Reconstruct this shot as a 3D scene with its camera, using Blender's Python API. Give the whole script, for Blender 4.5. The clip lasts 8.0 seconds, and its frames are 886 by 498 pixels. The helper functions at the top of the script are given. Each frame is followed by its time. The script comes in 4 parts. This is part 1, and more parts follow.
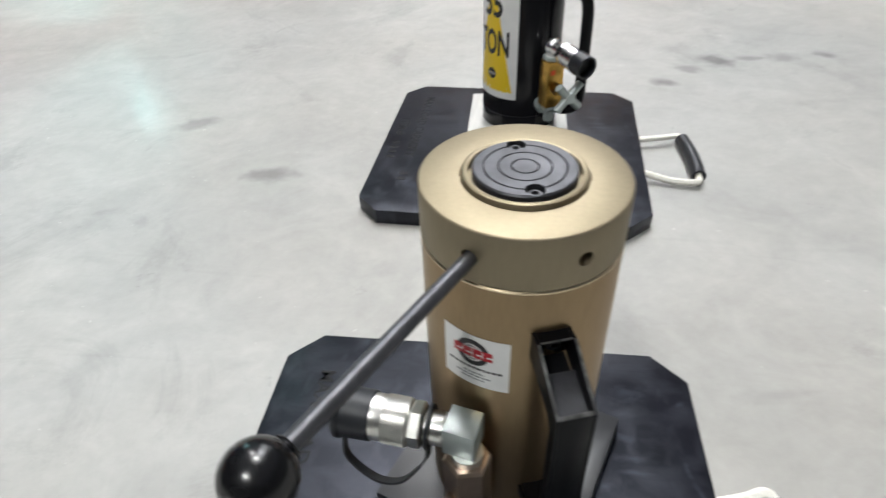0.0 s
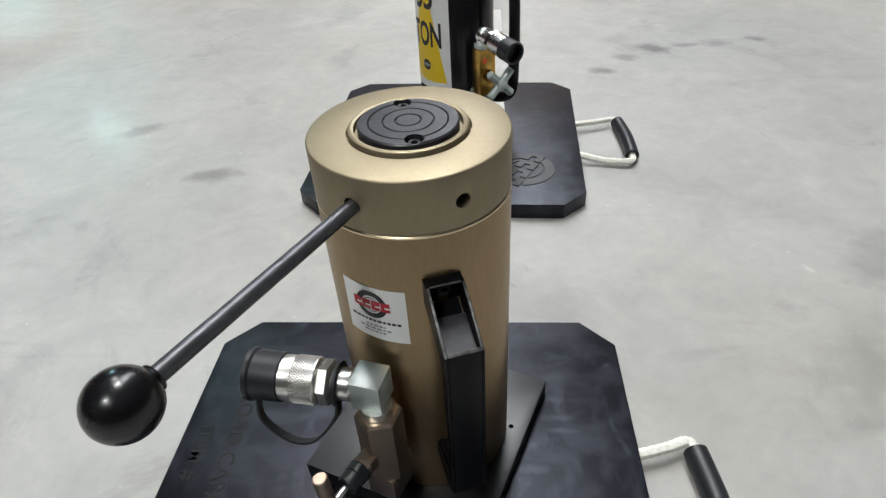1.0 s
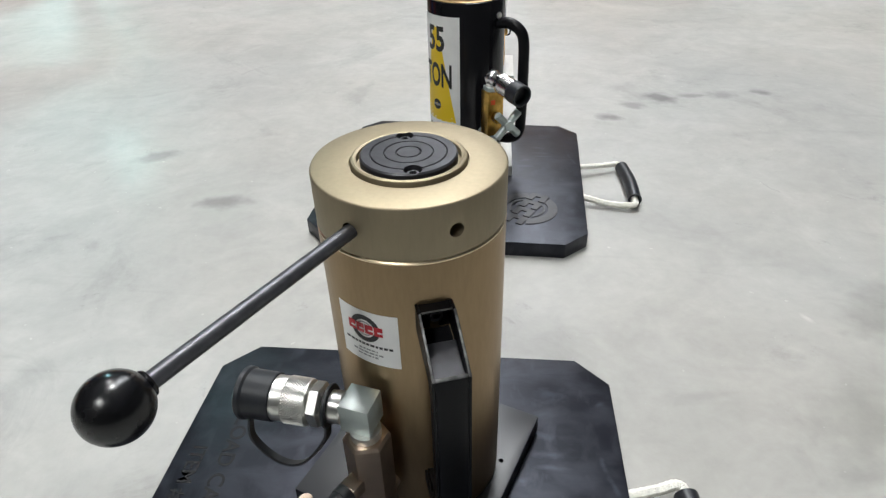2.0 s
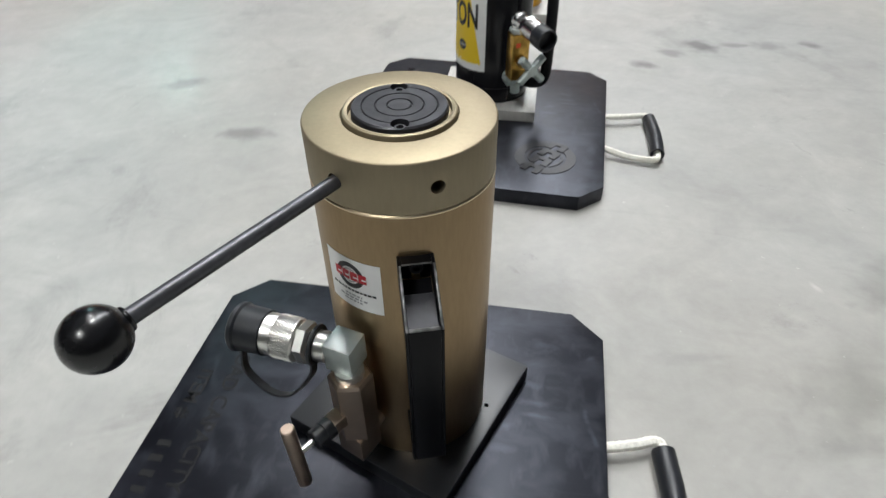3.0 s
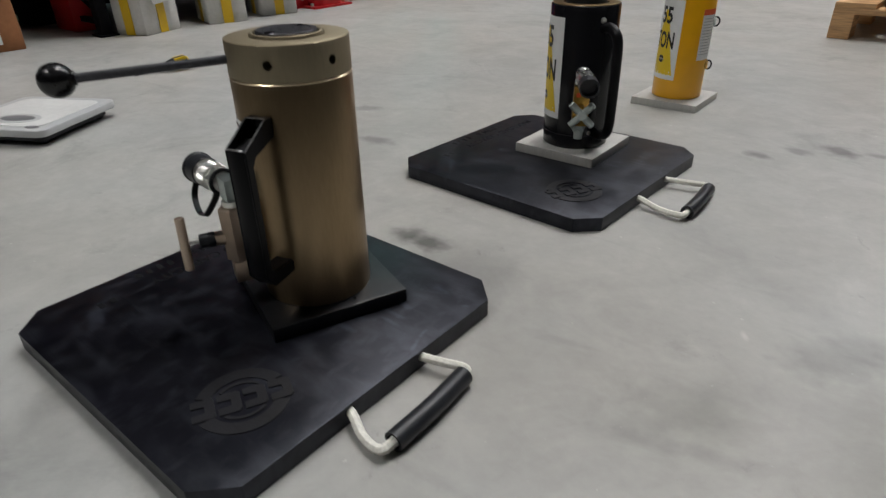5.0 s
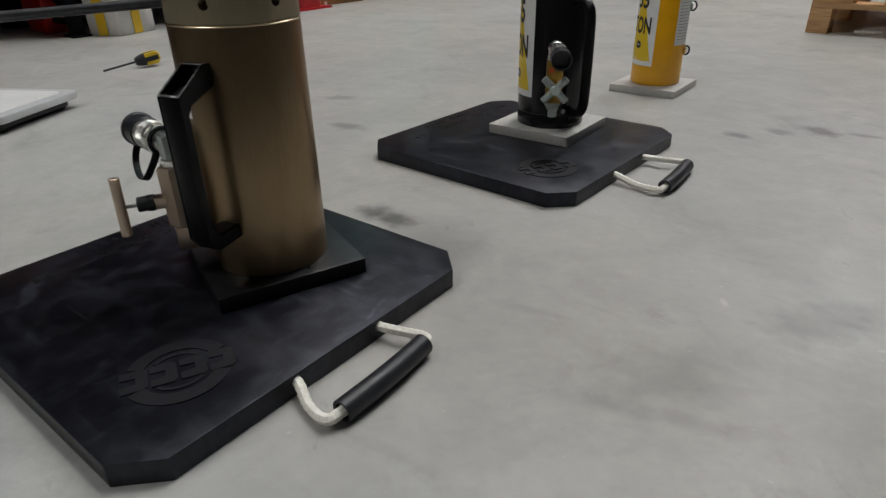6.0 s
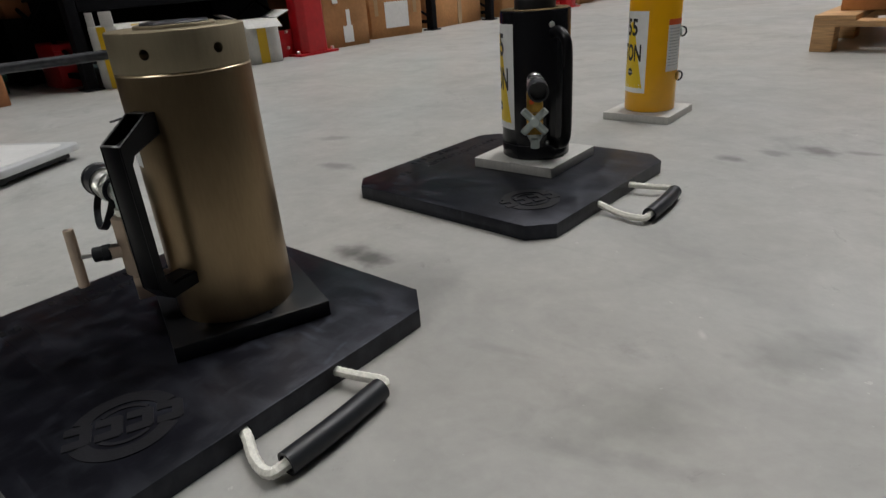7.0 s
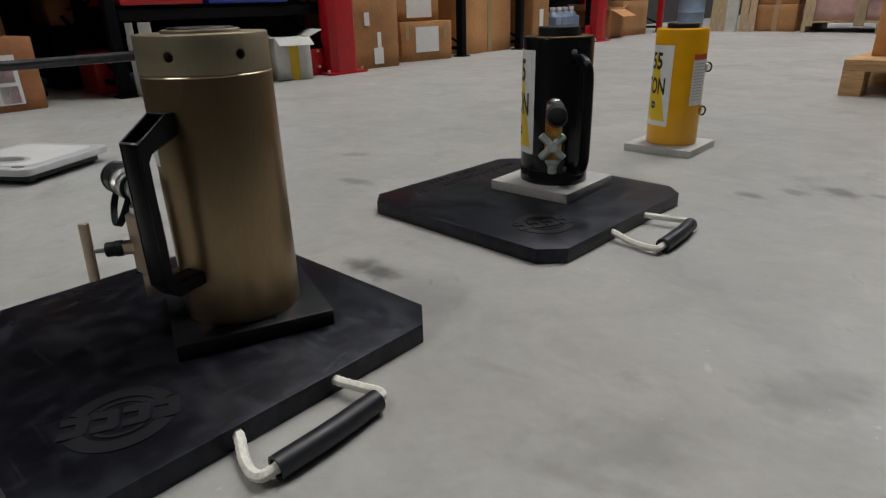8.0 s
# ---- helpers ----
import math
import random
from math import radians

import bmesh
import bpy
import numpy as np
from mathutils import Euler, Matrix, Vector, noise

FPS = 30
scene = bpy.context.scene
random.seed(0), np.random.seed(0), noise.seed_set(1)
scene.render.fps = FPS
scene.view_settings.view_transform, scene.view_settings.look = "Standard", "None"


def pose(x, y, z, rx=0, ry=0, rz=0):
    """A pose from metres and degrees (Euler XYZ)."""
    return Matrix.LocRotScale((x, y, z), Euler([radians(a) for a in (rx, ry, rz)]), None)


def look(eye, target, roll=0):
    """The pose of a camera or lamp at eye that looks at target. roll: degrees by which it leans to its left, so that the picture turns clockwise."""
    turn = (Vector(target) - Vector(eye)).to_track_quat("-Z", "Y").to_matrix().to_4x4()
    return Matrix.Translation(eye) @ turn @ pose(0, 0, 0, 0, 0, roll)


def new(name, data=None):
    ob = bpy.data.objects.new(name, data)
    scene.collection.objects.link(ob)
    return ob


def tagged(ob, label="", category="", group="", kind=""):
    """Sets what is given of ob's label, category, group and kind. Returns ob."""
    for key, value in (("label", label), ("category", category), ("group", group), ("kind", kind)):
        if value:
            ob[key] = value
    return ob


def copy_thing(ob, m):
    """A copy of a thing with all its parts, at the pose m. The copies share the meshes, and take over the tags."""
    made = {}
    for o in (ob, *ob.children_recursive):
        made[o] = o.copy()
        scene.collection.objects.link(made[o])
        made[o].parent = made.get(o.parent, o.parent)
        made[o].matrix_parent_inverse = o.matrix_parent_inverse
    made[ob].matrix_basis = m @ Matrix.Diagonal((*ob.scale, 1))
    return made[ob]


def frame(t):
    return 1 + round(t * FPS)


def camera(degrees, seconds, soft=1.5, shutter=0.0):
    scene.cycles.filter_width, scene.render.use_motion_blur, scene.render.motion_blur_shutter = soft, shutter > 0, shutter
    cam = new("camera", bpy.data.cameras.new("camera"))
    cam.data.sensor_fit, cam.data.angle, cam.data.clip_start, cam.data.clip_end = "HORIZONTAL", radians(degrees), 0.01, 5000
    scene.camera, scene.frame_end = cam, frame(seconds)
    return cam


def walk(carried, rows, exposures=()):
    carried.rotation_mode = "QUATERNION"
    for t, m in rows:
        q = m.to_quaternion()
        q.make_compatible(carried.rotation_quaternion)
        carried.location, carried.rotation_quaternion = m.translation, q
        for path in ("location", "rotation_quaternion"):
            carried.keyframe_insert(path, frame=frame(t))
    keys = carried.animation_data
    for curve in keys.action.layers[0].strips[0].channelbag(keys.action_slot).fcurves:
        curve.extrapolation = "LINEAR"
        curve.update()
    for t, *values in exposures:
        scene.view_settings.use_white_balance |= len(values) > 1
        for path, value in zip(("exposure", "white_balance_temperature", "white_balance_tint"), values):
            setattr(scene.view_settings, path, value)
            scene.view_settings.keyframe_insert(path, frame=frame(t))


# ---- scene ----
cam = camera(71.9, 8.0, soft=1.3, shutter=0.4)
PATH = [
    (0, (0.026, -0.264, 0.572), (-0.19, 1.276, -0.686), -2.3),
    (0.5, (0.071, -0.302, 0.565), (-0.013, 1.315, -0.609), 0.0),
    (1, (0.085, -0.295, 0.548), (-0.061, 1.274, -0.683), -3.7),
    (1.5, (0.096, -0.298, 0.549), (-0.069, 1.303, -0.638), -3.7),
    (1.7, (0.095, -0.309, 0.55), (-0.051, 1.335, -0.578), -1.7),
    (2.8, (0.115, -0.309, 0.547), (-0.148, 1.323, -0.58), -2.5),
    (3, (0.13, -0.304, 0.564), (-0.139, 1.2, -0.726), -0.6),
    (3.5, (0.215, -0.302, 0.658), (-0.173, 1.091, -0.723), 3.7),
    (4, (0.441, -0.302, 0.638), (-0.389, 0.986, -0.647), -0.8),
    (4.5, (0.533, -0.376, 0.585), (-0.504, 0.933, -0.516), -0.3),
    (5, (0.616, -0.368, 0.479), (-0.5, 0.981, -0.489), -1.1),
    (6.3, (0.644, -0.311, 0.387), (-0.453, 1.086, -0.532), -1.0),
    (6.5, (0.66, -0.291, 0.376), (-0.442, 1.104, -0.539), 0.6),
    (7, (0.677, -0.275, 0.396), (-0.513, 1.104, -0.43), -4.3),
    (7.5, (0.689, -0.271, 0.395), (-0.567, 1.094, -0.353), -2.3),
    (8, (0.69, -0.27, 0.386), (-0.565, 1.096, -0.363), -1.6),
]
EXPOSURES = [
    (0.0, -0.12, 6540, 12), (0.5, -0.33, 6560, 13), (1.0, -0.3, 6540, 11), (1.5, -0.15, 6540, 11), (3.0, -0.27, 6540, 11), (3.5, -0.34, 6540, 11),
    (4.0, -0.73, 6590, 12), (4.5, -1.0, 6680, 12), (5.0, -0.95, 6710, 13), (6.5, -1.1, 6740, 12), (7.0, -1.08, 6760, 13), (8.0, -1.13, 6800, 13),
]
walk(cam, [(t, look(eye, target, roll)) for t, eye, target, roll in PATH], EXPOSURES)


# ---- world and lamps ----
world = bpy.data.worlds.new("world")
scene.world = world
world.use_nodes = True
world.node_tree.nodes["Background"].inputs[0].default_value = (0.75, 0.85, 1.0, 1)
world.node_tree.nodes["Background"].inputs[1].default_value = 0.02

LAMP_POWER = 168.0
CEILING = 9.4


# ---- materials ----
def material(name, color, rough=0.5, metal=0.0, grain=0.0, scale=40.0, bump=0.0, bump_scale=200.0, stain=0.0, stain_scale=6.0, spec=0.5, coat=0.0, coat_rough=0.1, rough_var=0.0, stretch=(1, 1, 1), vary=0.0):
    m = bpy.data.materials.new(name)
    m.use_nodes = True
    nt = m.node_tree
    n, ln = nt.nodes, nt.links
    b = n["Principled BSDF"]
    b.inputs["Roughness"].default_value = rough
    b.inputs["Metallic"].default_value = metal
    b.inputs["Specular IOR Level"].default_value = spec
    b.inputs["Coat Weight"].default_value = coat
    b.inputs["Coat Roughness"].default_value = coat_rough
    b.inputs["Base Color"].default_value = (*color, 1)
    tc = n.new("ShaderNodeTexCoord")
    mp = n.new("ShaderNodeMapping")
    mp.inputs["Scale"].default_value = stretch
    ln.new(tc.outputs["Object"], mp.inputs["Vector"])
    source = None

    def noise_tex(s, detail=4.0):
        t = n.new("ShaderNodeTexNoise")
        t.inputs["Scale"].default_value = s
        t.inputs["Detail"].default_value = detail
        ln.new(mp.outputs["Vector"], t.inputs["Vector"])
        return t

    def darken(prev, fac_socket, amount):
        r = n.new("ShaderNodeMapRange")
        r.inputs["From Min"].default_value, r.inputs["From Max"].default_value = 0.3, 0.7
        r.inputs["To Min"].default_value, r.inputs["To Max"].default_value = 1 - amount, 1 + amount
        ln.new(fac_socket, r.inputs["Value"])
        mix = n.new("ShaderNodeVectorMath")
        mix.operation = "SCALE"
        if prev is None:
            mix.inputs[0].default_value = color
        else:
            ln.new(prev, mix.inputs[0])
        ln.new(r.outputs["Result"], mix.inputs["Scale"])
        return mix.outputs[0]

    if grain:
        source = darken(source, noise_tex(scale).outputs["Fac"], grain)
    if stain:
        source = darken(source, noise_tex(stain_scale, 6).outputs["Fac"], stain)
    if vary:
        oi = n.new("ShaderNodeObjectInfo")
        source = darken(source, oi.outputs["Random"], vary)
    if source is not None:
        ln.new(source, b.inputs["Base Color"])
    if rough_var:
        r = n.new("ShaderNodeMapRange")
        r.inputs["From Min"].default_value, r.inputs["From Max"].default_value = 0.3, 0.7
        r.inputs["To Min"].default_value, r.inputs["To Max"].default_value = rough - rough_var, rough + rough_var
        ln.new(noise_tex(stain_scale * 2.3, 6).outputs["Fac"], r.inputs["Value"])
        ln.new(r.outputs["Result"], b.inputs["Roughness"])
    if bump:
        bp = n.new("ShaderNodeBump")
        bp.inputs["Strength"].default_value = bump
        bp.inputs["Distance"].default_value = 0.001
        ln.new(noise_tex(bump_scale, 3).outputs["Fac"], bp.inputs["Height"])
        ln.new(bp.outputs["Normal"], b.inputs["Normal"])
    return m


def emitter(name, color, strength):
    m = bpy.data.materials.new(name)
    m.use_nodes = True
    nt = m.node_tree
    nt.nodes.remove(nt.nodes["Principled BSDF"])
    e = nt.nodes.new("ShaderNodeEmission")
    e.inputs[0].default_value = (*color, 1)
    e.inputs[1].default_value = strength
    nt.links.new(e.outputs[0], nt.nodes["Material Output"].inputs[0])
    return m


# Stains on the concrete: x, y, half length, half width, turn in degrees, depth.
STAINS = [
    (0.344, 1.047, 0.024, 0.016, -20, 0.46), (0.409, 1.126, 0.030, 0.018, -15, 0.36), (0.483, 1.177, 0.036, 0.022, -40, 0.46),
    (0.556, 1.192, 0.026, 0.012, 5, 0.33), (0.632, 1.197, 0.030, 0.020, 0, 0.30), (0.733, 1.219, 0.020, 0.014, -25, 0.40),
    (-0.014, 0.307, 0.026, 0.016, 20, 0.50), (0.034, 0.300, 0.030, 0.018, -10, 0.55), (0.010, 0.303, 0.050, 0.028, 0, 0.25),
    (-0.62, 0.802, 0.040, 0.020, 30, 0.30), (0.498, 0.170, 0.060, 0.040, 35, 0.14), (0.515, 0.120, 0.085, 0.010, 20, 0.14),
    # The broad faint entry at (0.62, 0.22) only lowers the floor's tone there.
    (0.612, 0.378, 0.065, 0.032, 55, 0.21), (-0.405, 0.622, 0.040, 0.020, 5, 0.36), (0.62, 0.22, 0.16, 0.10, 40, 0.07),
    (-0.28, -0.42, 0.12, 0.07, 70, 0.20), (0.513, 0.355, 0.010, 0.004, -60, -0.25),
]


def concrete():
    m = material("concrete", (0.40, 0.395, 0.375), rough=0.42, spec=0.22, coat=0.060, coat_rough=0.165, bump=0.05, bump_scale=160)
    nt = m.node_tree
    n, ln = nt.nodes, nt.links
    b = n["Principled BSDF"]
    geo = n.new("ShaderNodeNewGeometry")

    def tex(s, detail, rough=0.6, dist=0.0):
        t = n.new("ShaderNodeTexNoise")
        t.inputs["Scale"].default_value, t.inputs["Detail"].default_value = s, detail
        t.inputs["Roughness"].default_value, t.inputs["Distortion"].default_value = rough, dist
        ln.new(geo.outputs["Position"], t.inputs["Vector"])
        return t.outputs["Fac"]

    def remap(sock, a, c, lo, hi):
        r = n.new("ShaderNodeMapRange")
        for k, v in zip(("From Min", "From Max", "To Min", "To Max"), (a, c, lo, hi)):
            r.inputs[k].default_value = v
        ln.new(sock, r.inputs["Value"])
        return r.outputs["Result"]

    def mul(a, c):
        x = n.new("ShaderNodeMath")
        x.operation = "MULTIPLY"
        ln.new(a, x.inputs[0])
        ln.new(c, x.inputs[1])
        return x.outputs[0]

    tone = mul(remap(tex(1.3, 5, 0.6, 0.6), 0.32, 0.68, 0.87, 1.10), remap(tex(6, 7, 0.62, 1.2), 0.32, 0.7, 0.90, 1.07))
    tone = mul(tone, remap(tex(70, 3), 0.3, 0.7, 0.975, 1.025))
    tone = mul(tone, remap(tex(24, 6, 0.66, 0.5), 0.34, 0.66, 0.96, 1.035))
    tone = mul(tone, remap(tex(2.6, 8, 0.72, 0.9), 0.57, 0.66, 1.0, 0.84))
    tone = mul(tone, remap(tex(9.5, 8, 0.74, 0.7), 0.63, 0.70, 1.0, 0.80))
    tone = mul(tone, remap(tex(17, 5, 0.7, 0.4), 0.70, 0.76, 1.0, 1.10))
    tone = mul(tone, remap(tex(75, 2, 0.5), 0.735, 0.76, 1.0, 1.22))
    scuff = n.new("ShaderNodeMapping")
    scuff.inputs["Rotation"].default_value = (0, 0, 0.6)
    scuff.inputs["Scale"].default_value = (2.2, 9.0, 1.0)
    ln.new(geo.outputs["Position"], scuff.inputs["Vector"])
    streak = n.new("ShaderNodeTexNoise")
    streak.inputs["Scale"].default_value, streak.inputs["Detail"].default_value, streak.inputs["Distortion"].default_value = 1.6, 8, 1.0
    ln.new(scuff.outputs[0], streak.inputs["Vector"])
    tone = mul(tone, remap(streak.outputs["Fac"], 0.60, 0.76, 1.0, 0.90))
    wobble = n.new("ShaderNodeTexNoise")
    wobble.inputs["Scale"].default_value = 30
    ln.new(geo.outputs["Position"], wobble.inputs["Vector"])
    for x, y, a, c, turn, depth in STAINS:
        mp = n.new("ShaderNodeMapping")
        mp.vector_type = "TEXTURE"
        mp.inputs["Location"].default_value = (x, y, 0)
        mp.inputs["Rotation"].default_value = (0, 0, radians(turn))
        mp.inputs["Scale"].default_value = (a * 1.5, c * 1.5, 1)
        ln.new(geo.outputs["Position"], mp.inputs["Vector"])
        length = n.new("ShaderNodeVectorMath")
        length.operation = "LENGTH"
        ln.new(mp.outputs[0], length.inputs[0])
        add = n.new("ShaderNodeMath")
        add.operation = "MULTIPLY_ADD"
        add.inputs[1].default_value = 1.1
        add.inputs[2].default_value = -0.55
        ln.new(wobble.outputs["Fac"], add.inputs[0])
        total = n.new("ShaderNodeMath")
        ln.new(length.outputs["Value"], total.inputs[0])
        ln.new(add.outputs[0], total.inputs[1])
        tone = mul(tone, remap(total.outputs[0], 0.35, 1.0, 1 - depth, 1.0))
    tint = n.new("ShaderNodeMix")
    tint.data_type = "RGBA"
    tint.inputs[6].default_value = (0.408, 0.394, 0.368, 1)
    tint.inputs[7].default_value = (0.393, 0.396, 0.385, 1)
    ln.new(remap(tex(0.9, 3), 0.35, 0.65, 0, 1), tint.inputs[0])
    sc = n.new("ShaderNodeVectorMath")
    sc.operation = "SCALE"
    ln.new(tint.outputs[2], sc.inputs[0])
    ln.new(tone, sc.inputs["Scale"])
    ln.new(sc.outputs[0], b.inputs["Base Color"])
    ln.new(remap(tex(5, 5), 0.3, 0.7, 0.40, 0.52), b.inputs["Roughness"])
    return m


CONCRETE = concrete()
PAD = material("black_hdpe", (0.0028, 0.0026, 0.0046), rough=0.36, rough_var=0.04, grain=0.25, scale=30, stain=0.45, stain_scale=9, bump=0.30, bump_scale=45, spec=0.44)


THICK = 0.0254   # thickness of the outrigger pads
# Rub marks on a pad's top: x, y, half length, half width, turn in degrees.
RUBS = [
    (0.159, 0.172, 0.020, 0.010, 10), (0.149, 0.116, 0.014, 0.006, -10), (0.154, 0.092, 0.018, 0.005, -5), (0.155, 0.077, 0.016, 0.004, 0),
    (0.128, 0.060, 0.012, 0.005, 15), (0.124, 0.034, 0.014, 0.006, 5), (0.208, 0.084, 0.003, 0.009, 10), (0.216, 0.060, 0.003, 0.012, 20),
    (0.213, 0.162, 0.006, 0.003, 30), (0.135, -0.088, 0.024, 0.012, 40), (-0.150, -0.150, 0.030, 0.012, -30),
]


def scuffed(m, dust, s0, amount, lo=0.54, hi=0.78):
    """Rubbed smears and fine scratches in a plastic: a little pale dust, and scratches that are rougher."""
    nt = m.node_tree
    n, ln = nt.nodes, nt.links
    b = n["Principled BSDF"]
    tc = n.new("ShaderNodeTexCoord")

    def smear(turn, sc, scale, a, c):
        mp = n.new("ShaderNodeMapping")
        mp.inputs["Rotation"].default_value = (0, 0, turn)
        mp.inputs["Scale"].default_value = sc
        ln.new(tc.outputs["Object"], mp.inputs["Vector"])
        t = n.new("ShaderNodeTexNoise")
        t.inputs["Scale"].default_value, t.inputs["Detail"].default_value, t.inputs["Distortion"].default_value = scale, 10, 0.3
        ln.new(mp.outputs[0], t.inputs["Vector"])
        r = n.new("ShaderNodeMapRange")
        for k, v in zip(("From Min", "From Max", "To Min", "To Max"), (a, c, 0, 1)):
            r.inputs[k].default_value = v
        ln.new(t.outputs["Fac"], r.inputs["Value"])
        return r.outputs["Result"]

    def calc(kind, x, y):
        node = n.new("ShaderNodeMath")
        node.operation = kind
        for k, v in enumerate((x, y)):
            if isinstance(v, float):
                node.inputs[k].default_value = v
            else:
                ln.new(v, node.inputs[k])
        return node.outputs[0]

    patches = calc("MAXIMUM", smear(0.5, (1, 2, 1), s0, lo, hi), smear(-0.9, (2.2, 1, 1), s0 * 1.7, lo, hi))
    scratches = calc("MAXIMUM", smear(0.25, (1, 40, 1), 7.0, 0.64, 0.70), smear(1.25, (1, 55, 1), 6.0, 0.655, 0.71))
    worn = calc("MAXIMUM", patches, calc("MULTIPLY", scratches, 0.45))
    ragged = calc("MULTIPLY", calc("SUBTRACT", smear(0.2, (1, 1.6, 1), 70.0, 0.0, 1.0), 0.5), 2.2)
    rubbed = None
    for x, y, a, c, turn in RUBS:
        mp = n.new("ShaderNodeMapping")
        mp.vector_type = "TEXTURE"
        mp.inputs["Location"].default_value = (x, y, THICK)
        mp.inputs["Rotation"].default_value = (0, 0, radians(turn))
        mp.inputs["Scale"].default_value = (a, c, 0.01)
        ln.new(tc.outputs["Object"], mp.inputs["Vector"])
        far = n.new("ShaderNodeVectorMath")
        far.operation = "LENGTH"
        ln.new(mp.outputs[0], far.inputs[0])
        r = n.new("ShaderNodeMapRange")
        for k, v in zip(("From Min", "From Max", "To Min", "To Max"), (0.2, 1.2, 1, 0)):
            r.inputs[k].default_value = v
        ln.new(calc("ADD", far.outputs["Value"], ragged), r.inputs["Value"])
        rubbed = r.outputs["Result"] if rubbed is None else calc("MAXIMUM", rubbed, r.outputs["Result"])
    mix = n.new("ShaderNodeMix")
    mix.data_type = "RGBA"
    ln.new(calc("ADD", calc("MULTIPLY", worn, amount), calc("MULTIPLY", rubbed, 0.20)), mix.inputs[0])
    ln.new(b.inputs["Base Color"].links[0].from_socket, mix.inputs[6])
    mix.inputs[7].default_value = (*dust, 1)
    ln.new(mix.outputs[2], b.inputs["Base Color"])
    ln.new(calc("ADD", b.inputs["Roughness"].links[0].from_socket, calc("ADD", calc("MULTIPLY", scratches, 0.10), calc("MULTIPLY", patches, 0.14))), b.inputs["Roughness"])
    ln.new(calc("ADD", calc("MULTIPLY", patches, 0.30), 0.40), b.inputs["Specular IOR Level"])
    return m


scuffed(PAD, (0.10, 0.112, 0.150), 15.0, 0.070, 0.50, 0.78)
PAD.node_tree.nodes["Principled BSDF"].inputs["Specular Tint"].default_value = (0.80, 0.85, 1.0, 1)
PAD_LETTER_SHADE = material("black_hdpe_letter_shade", (0.0022, 0.0022, 0.0034), rough=0.55, grain=0.3, scale=60, spec=0.25)
PAD_MARK = material("black_hdpe_matt", (0.0095, 0.0095, 0.0130), rough=0.46, grain=0.3, scale=60, bump=0.2, bump_scale=300)
ROPE = material("white_rope", (0.82, 0.80, 0.73), rough=0.8, grain=0.12, scale=300, bump=0.6, bump_scale=900, stain=0.08, stain_scale=40)
RUBBER = material("black_rubber", (0.011, 0.0128, 0.0170), rough=0.44, grain=0.2, scale=80, rough_var=0.06, stain_scale=20)
# GOLD and GOLD_BODY are one finish, split into lit head and shaded side.
GOLD = material("champagne_anodised", (0.320, 0.268, 0.184), rough=0.55, metal=0.85, spec=0.3, grain=0.04, scale=300, rough_var=0.03, stain=0.04, stain_scale=12, stretch=(1, 1, 0.2))
WORN_LIP = material("worn_steel_lip", (0.20, 0.20, 0.20), rough=0.42, metal=0.8, grain=0.5, scale=160, stain=0.4, stain_scale=60)
GOLD_BODY = material("anodised_side_tone", (0.324, 0.233, 0.137), rough=0.34, metal=0.94, spec=0.3, grain=0.05, scale=300, rough_var=0.025, stain=0.05, stain_scale=12, stretch=(1, 1, 0.2))
GOLD_HIGHLIGHT = material("anodised_edge_highlight", (0.75, 0.62, 0.42), rough=0.30, metal=1.0)
PLATE_DARK = material("dark_anodised_plate", (0.0065, 0.0072, 0.0095), rough=0.38, metal=0.0, spec=0.6, grain=0.15, scale=60, rough_var=0.03, stain_scale=15)
BLACK_PAINT = material("black_gloss_paint", (0.0105, 0.0105, 0.0125), rough=0.15, spec=0.36, rough_var=0.04, stain_scale=18, bump=0.04, bump_scale=500)
BLACK_SATIN = material("black_satin_paint", (0.0040, 0.0040, 0.0052), spec=0.18, rough=0.36, rough_var=0.04, stain_scale=30, bump=0.06, bump_scale=400)
BLACK_OXIDE = material("black_oxide_saddle", (0.016, 0.016, 0.018), rough=0.38, grain=0.2, scale=90, rough_var=0.08, stain_scale=40)
RIM_BRONZE = material("dull_bronze_rim", (0.26, 0.17, 0.075), rough=0.36, metal=1.0, grain=0.25, scale=60, stain=0.2, stain_scale=30)
BLACK_STEEL = material("black_oxide_steel", (0.055, 0.055, 0.062), rough=0.40, metal=0.5, grain=0.2, scale=90, rough_var=0.08, stain_scale=40)
ROD_STEEL = material("dark_steel_rod", (0.085, 0.086, 0.095), rough=0.40, metal=0.6, grain=0.2, scale=120, bump=0.1, bump_scale=300)
BALL = material("black_phenolic", (0.006, 0.006, 0.007), rough=0.24, rough_var=0.05, stain_scale=60, spec=0.5)
ZINC = material("zinc_steel", (0.50, 0.56, 0.545), rough=0.38, metal=0.55, grain=0.08, scale=90, rough_var=0.03, stain_scale=40)
CHROME = material("bright_steel", (0.78, 0.77, 0.735), rough=0.31, metal=1.0, grain=0.05, scale=120, rough_var=0.02, stain_scale=50)
NICKEL = material("bronze_nickel", (0.56, 0.445, 0.35), rough=0.36, metal=1.0, grain=0.05, scale=80, rough_var=0.02, stain_scale=60)
BRASS = material("yellow_brass", (0.50, 0.30, 0.075), rough=0.28, metal=1.0, grain=0.3, scale=60, stain=0.2, stain_scale=30)
ALU = material("milled_aluminium", (0.535, 0.525, 0.500), rough=0.48, metal=0.12, grain=0.06, scale=200, stain=0.07, stain_scale=18, stretch=(8, 1, 1))
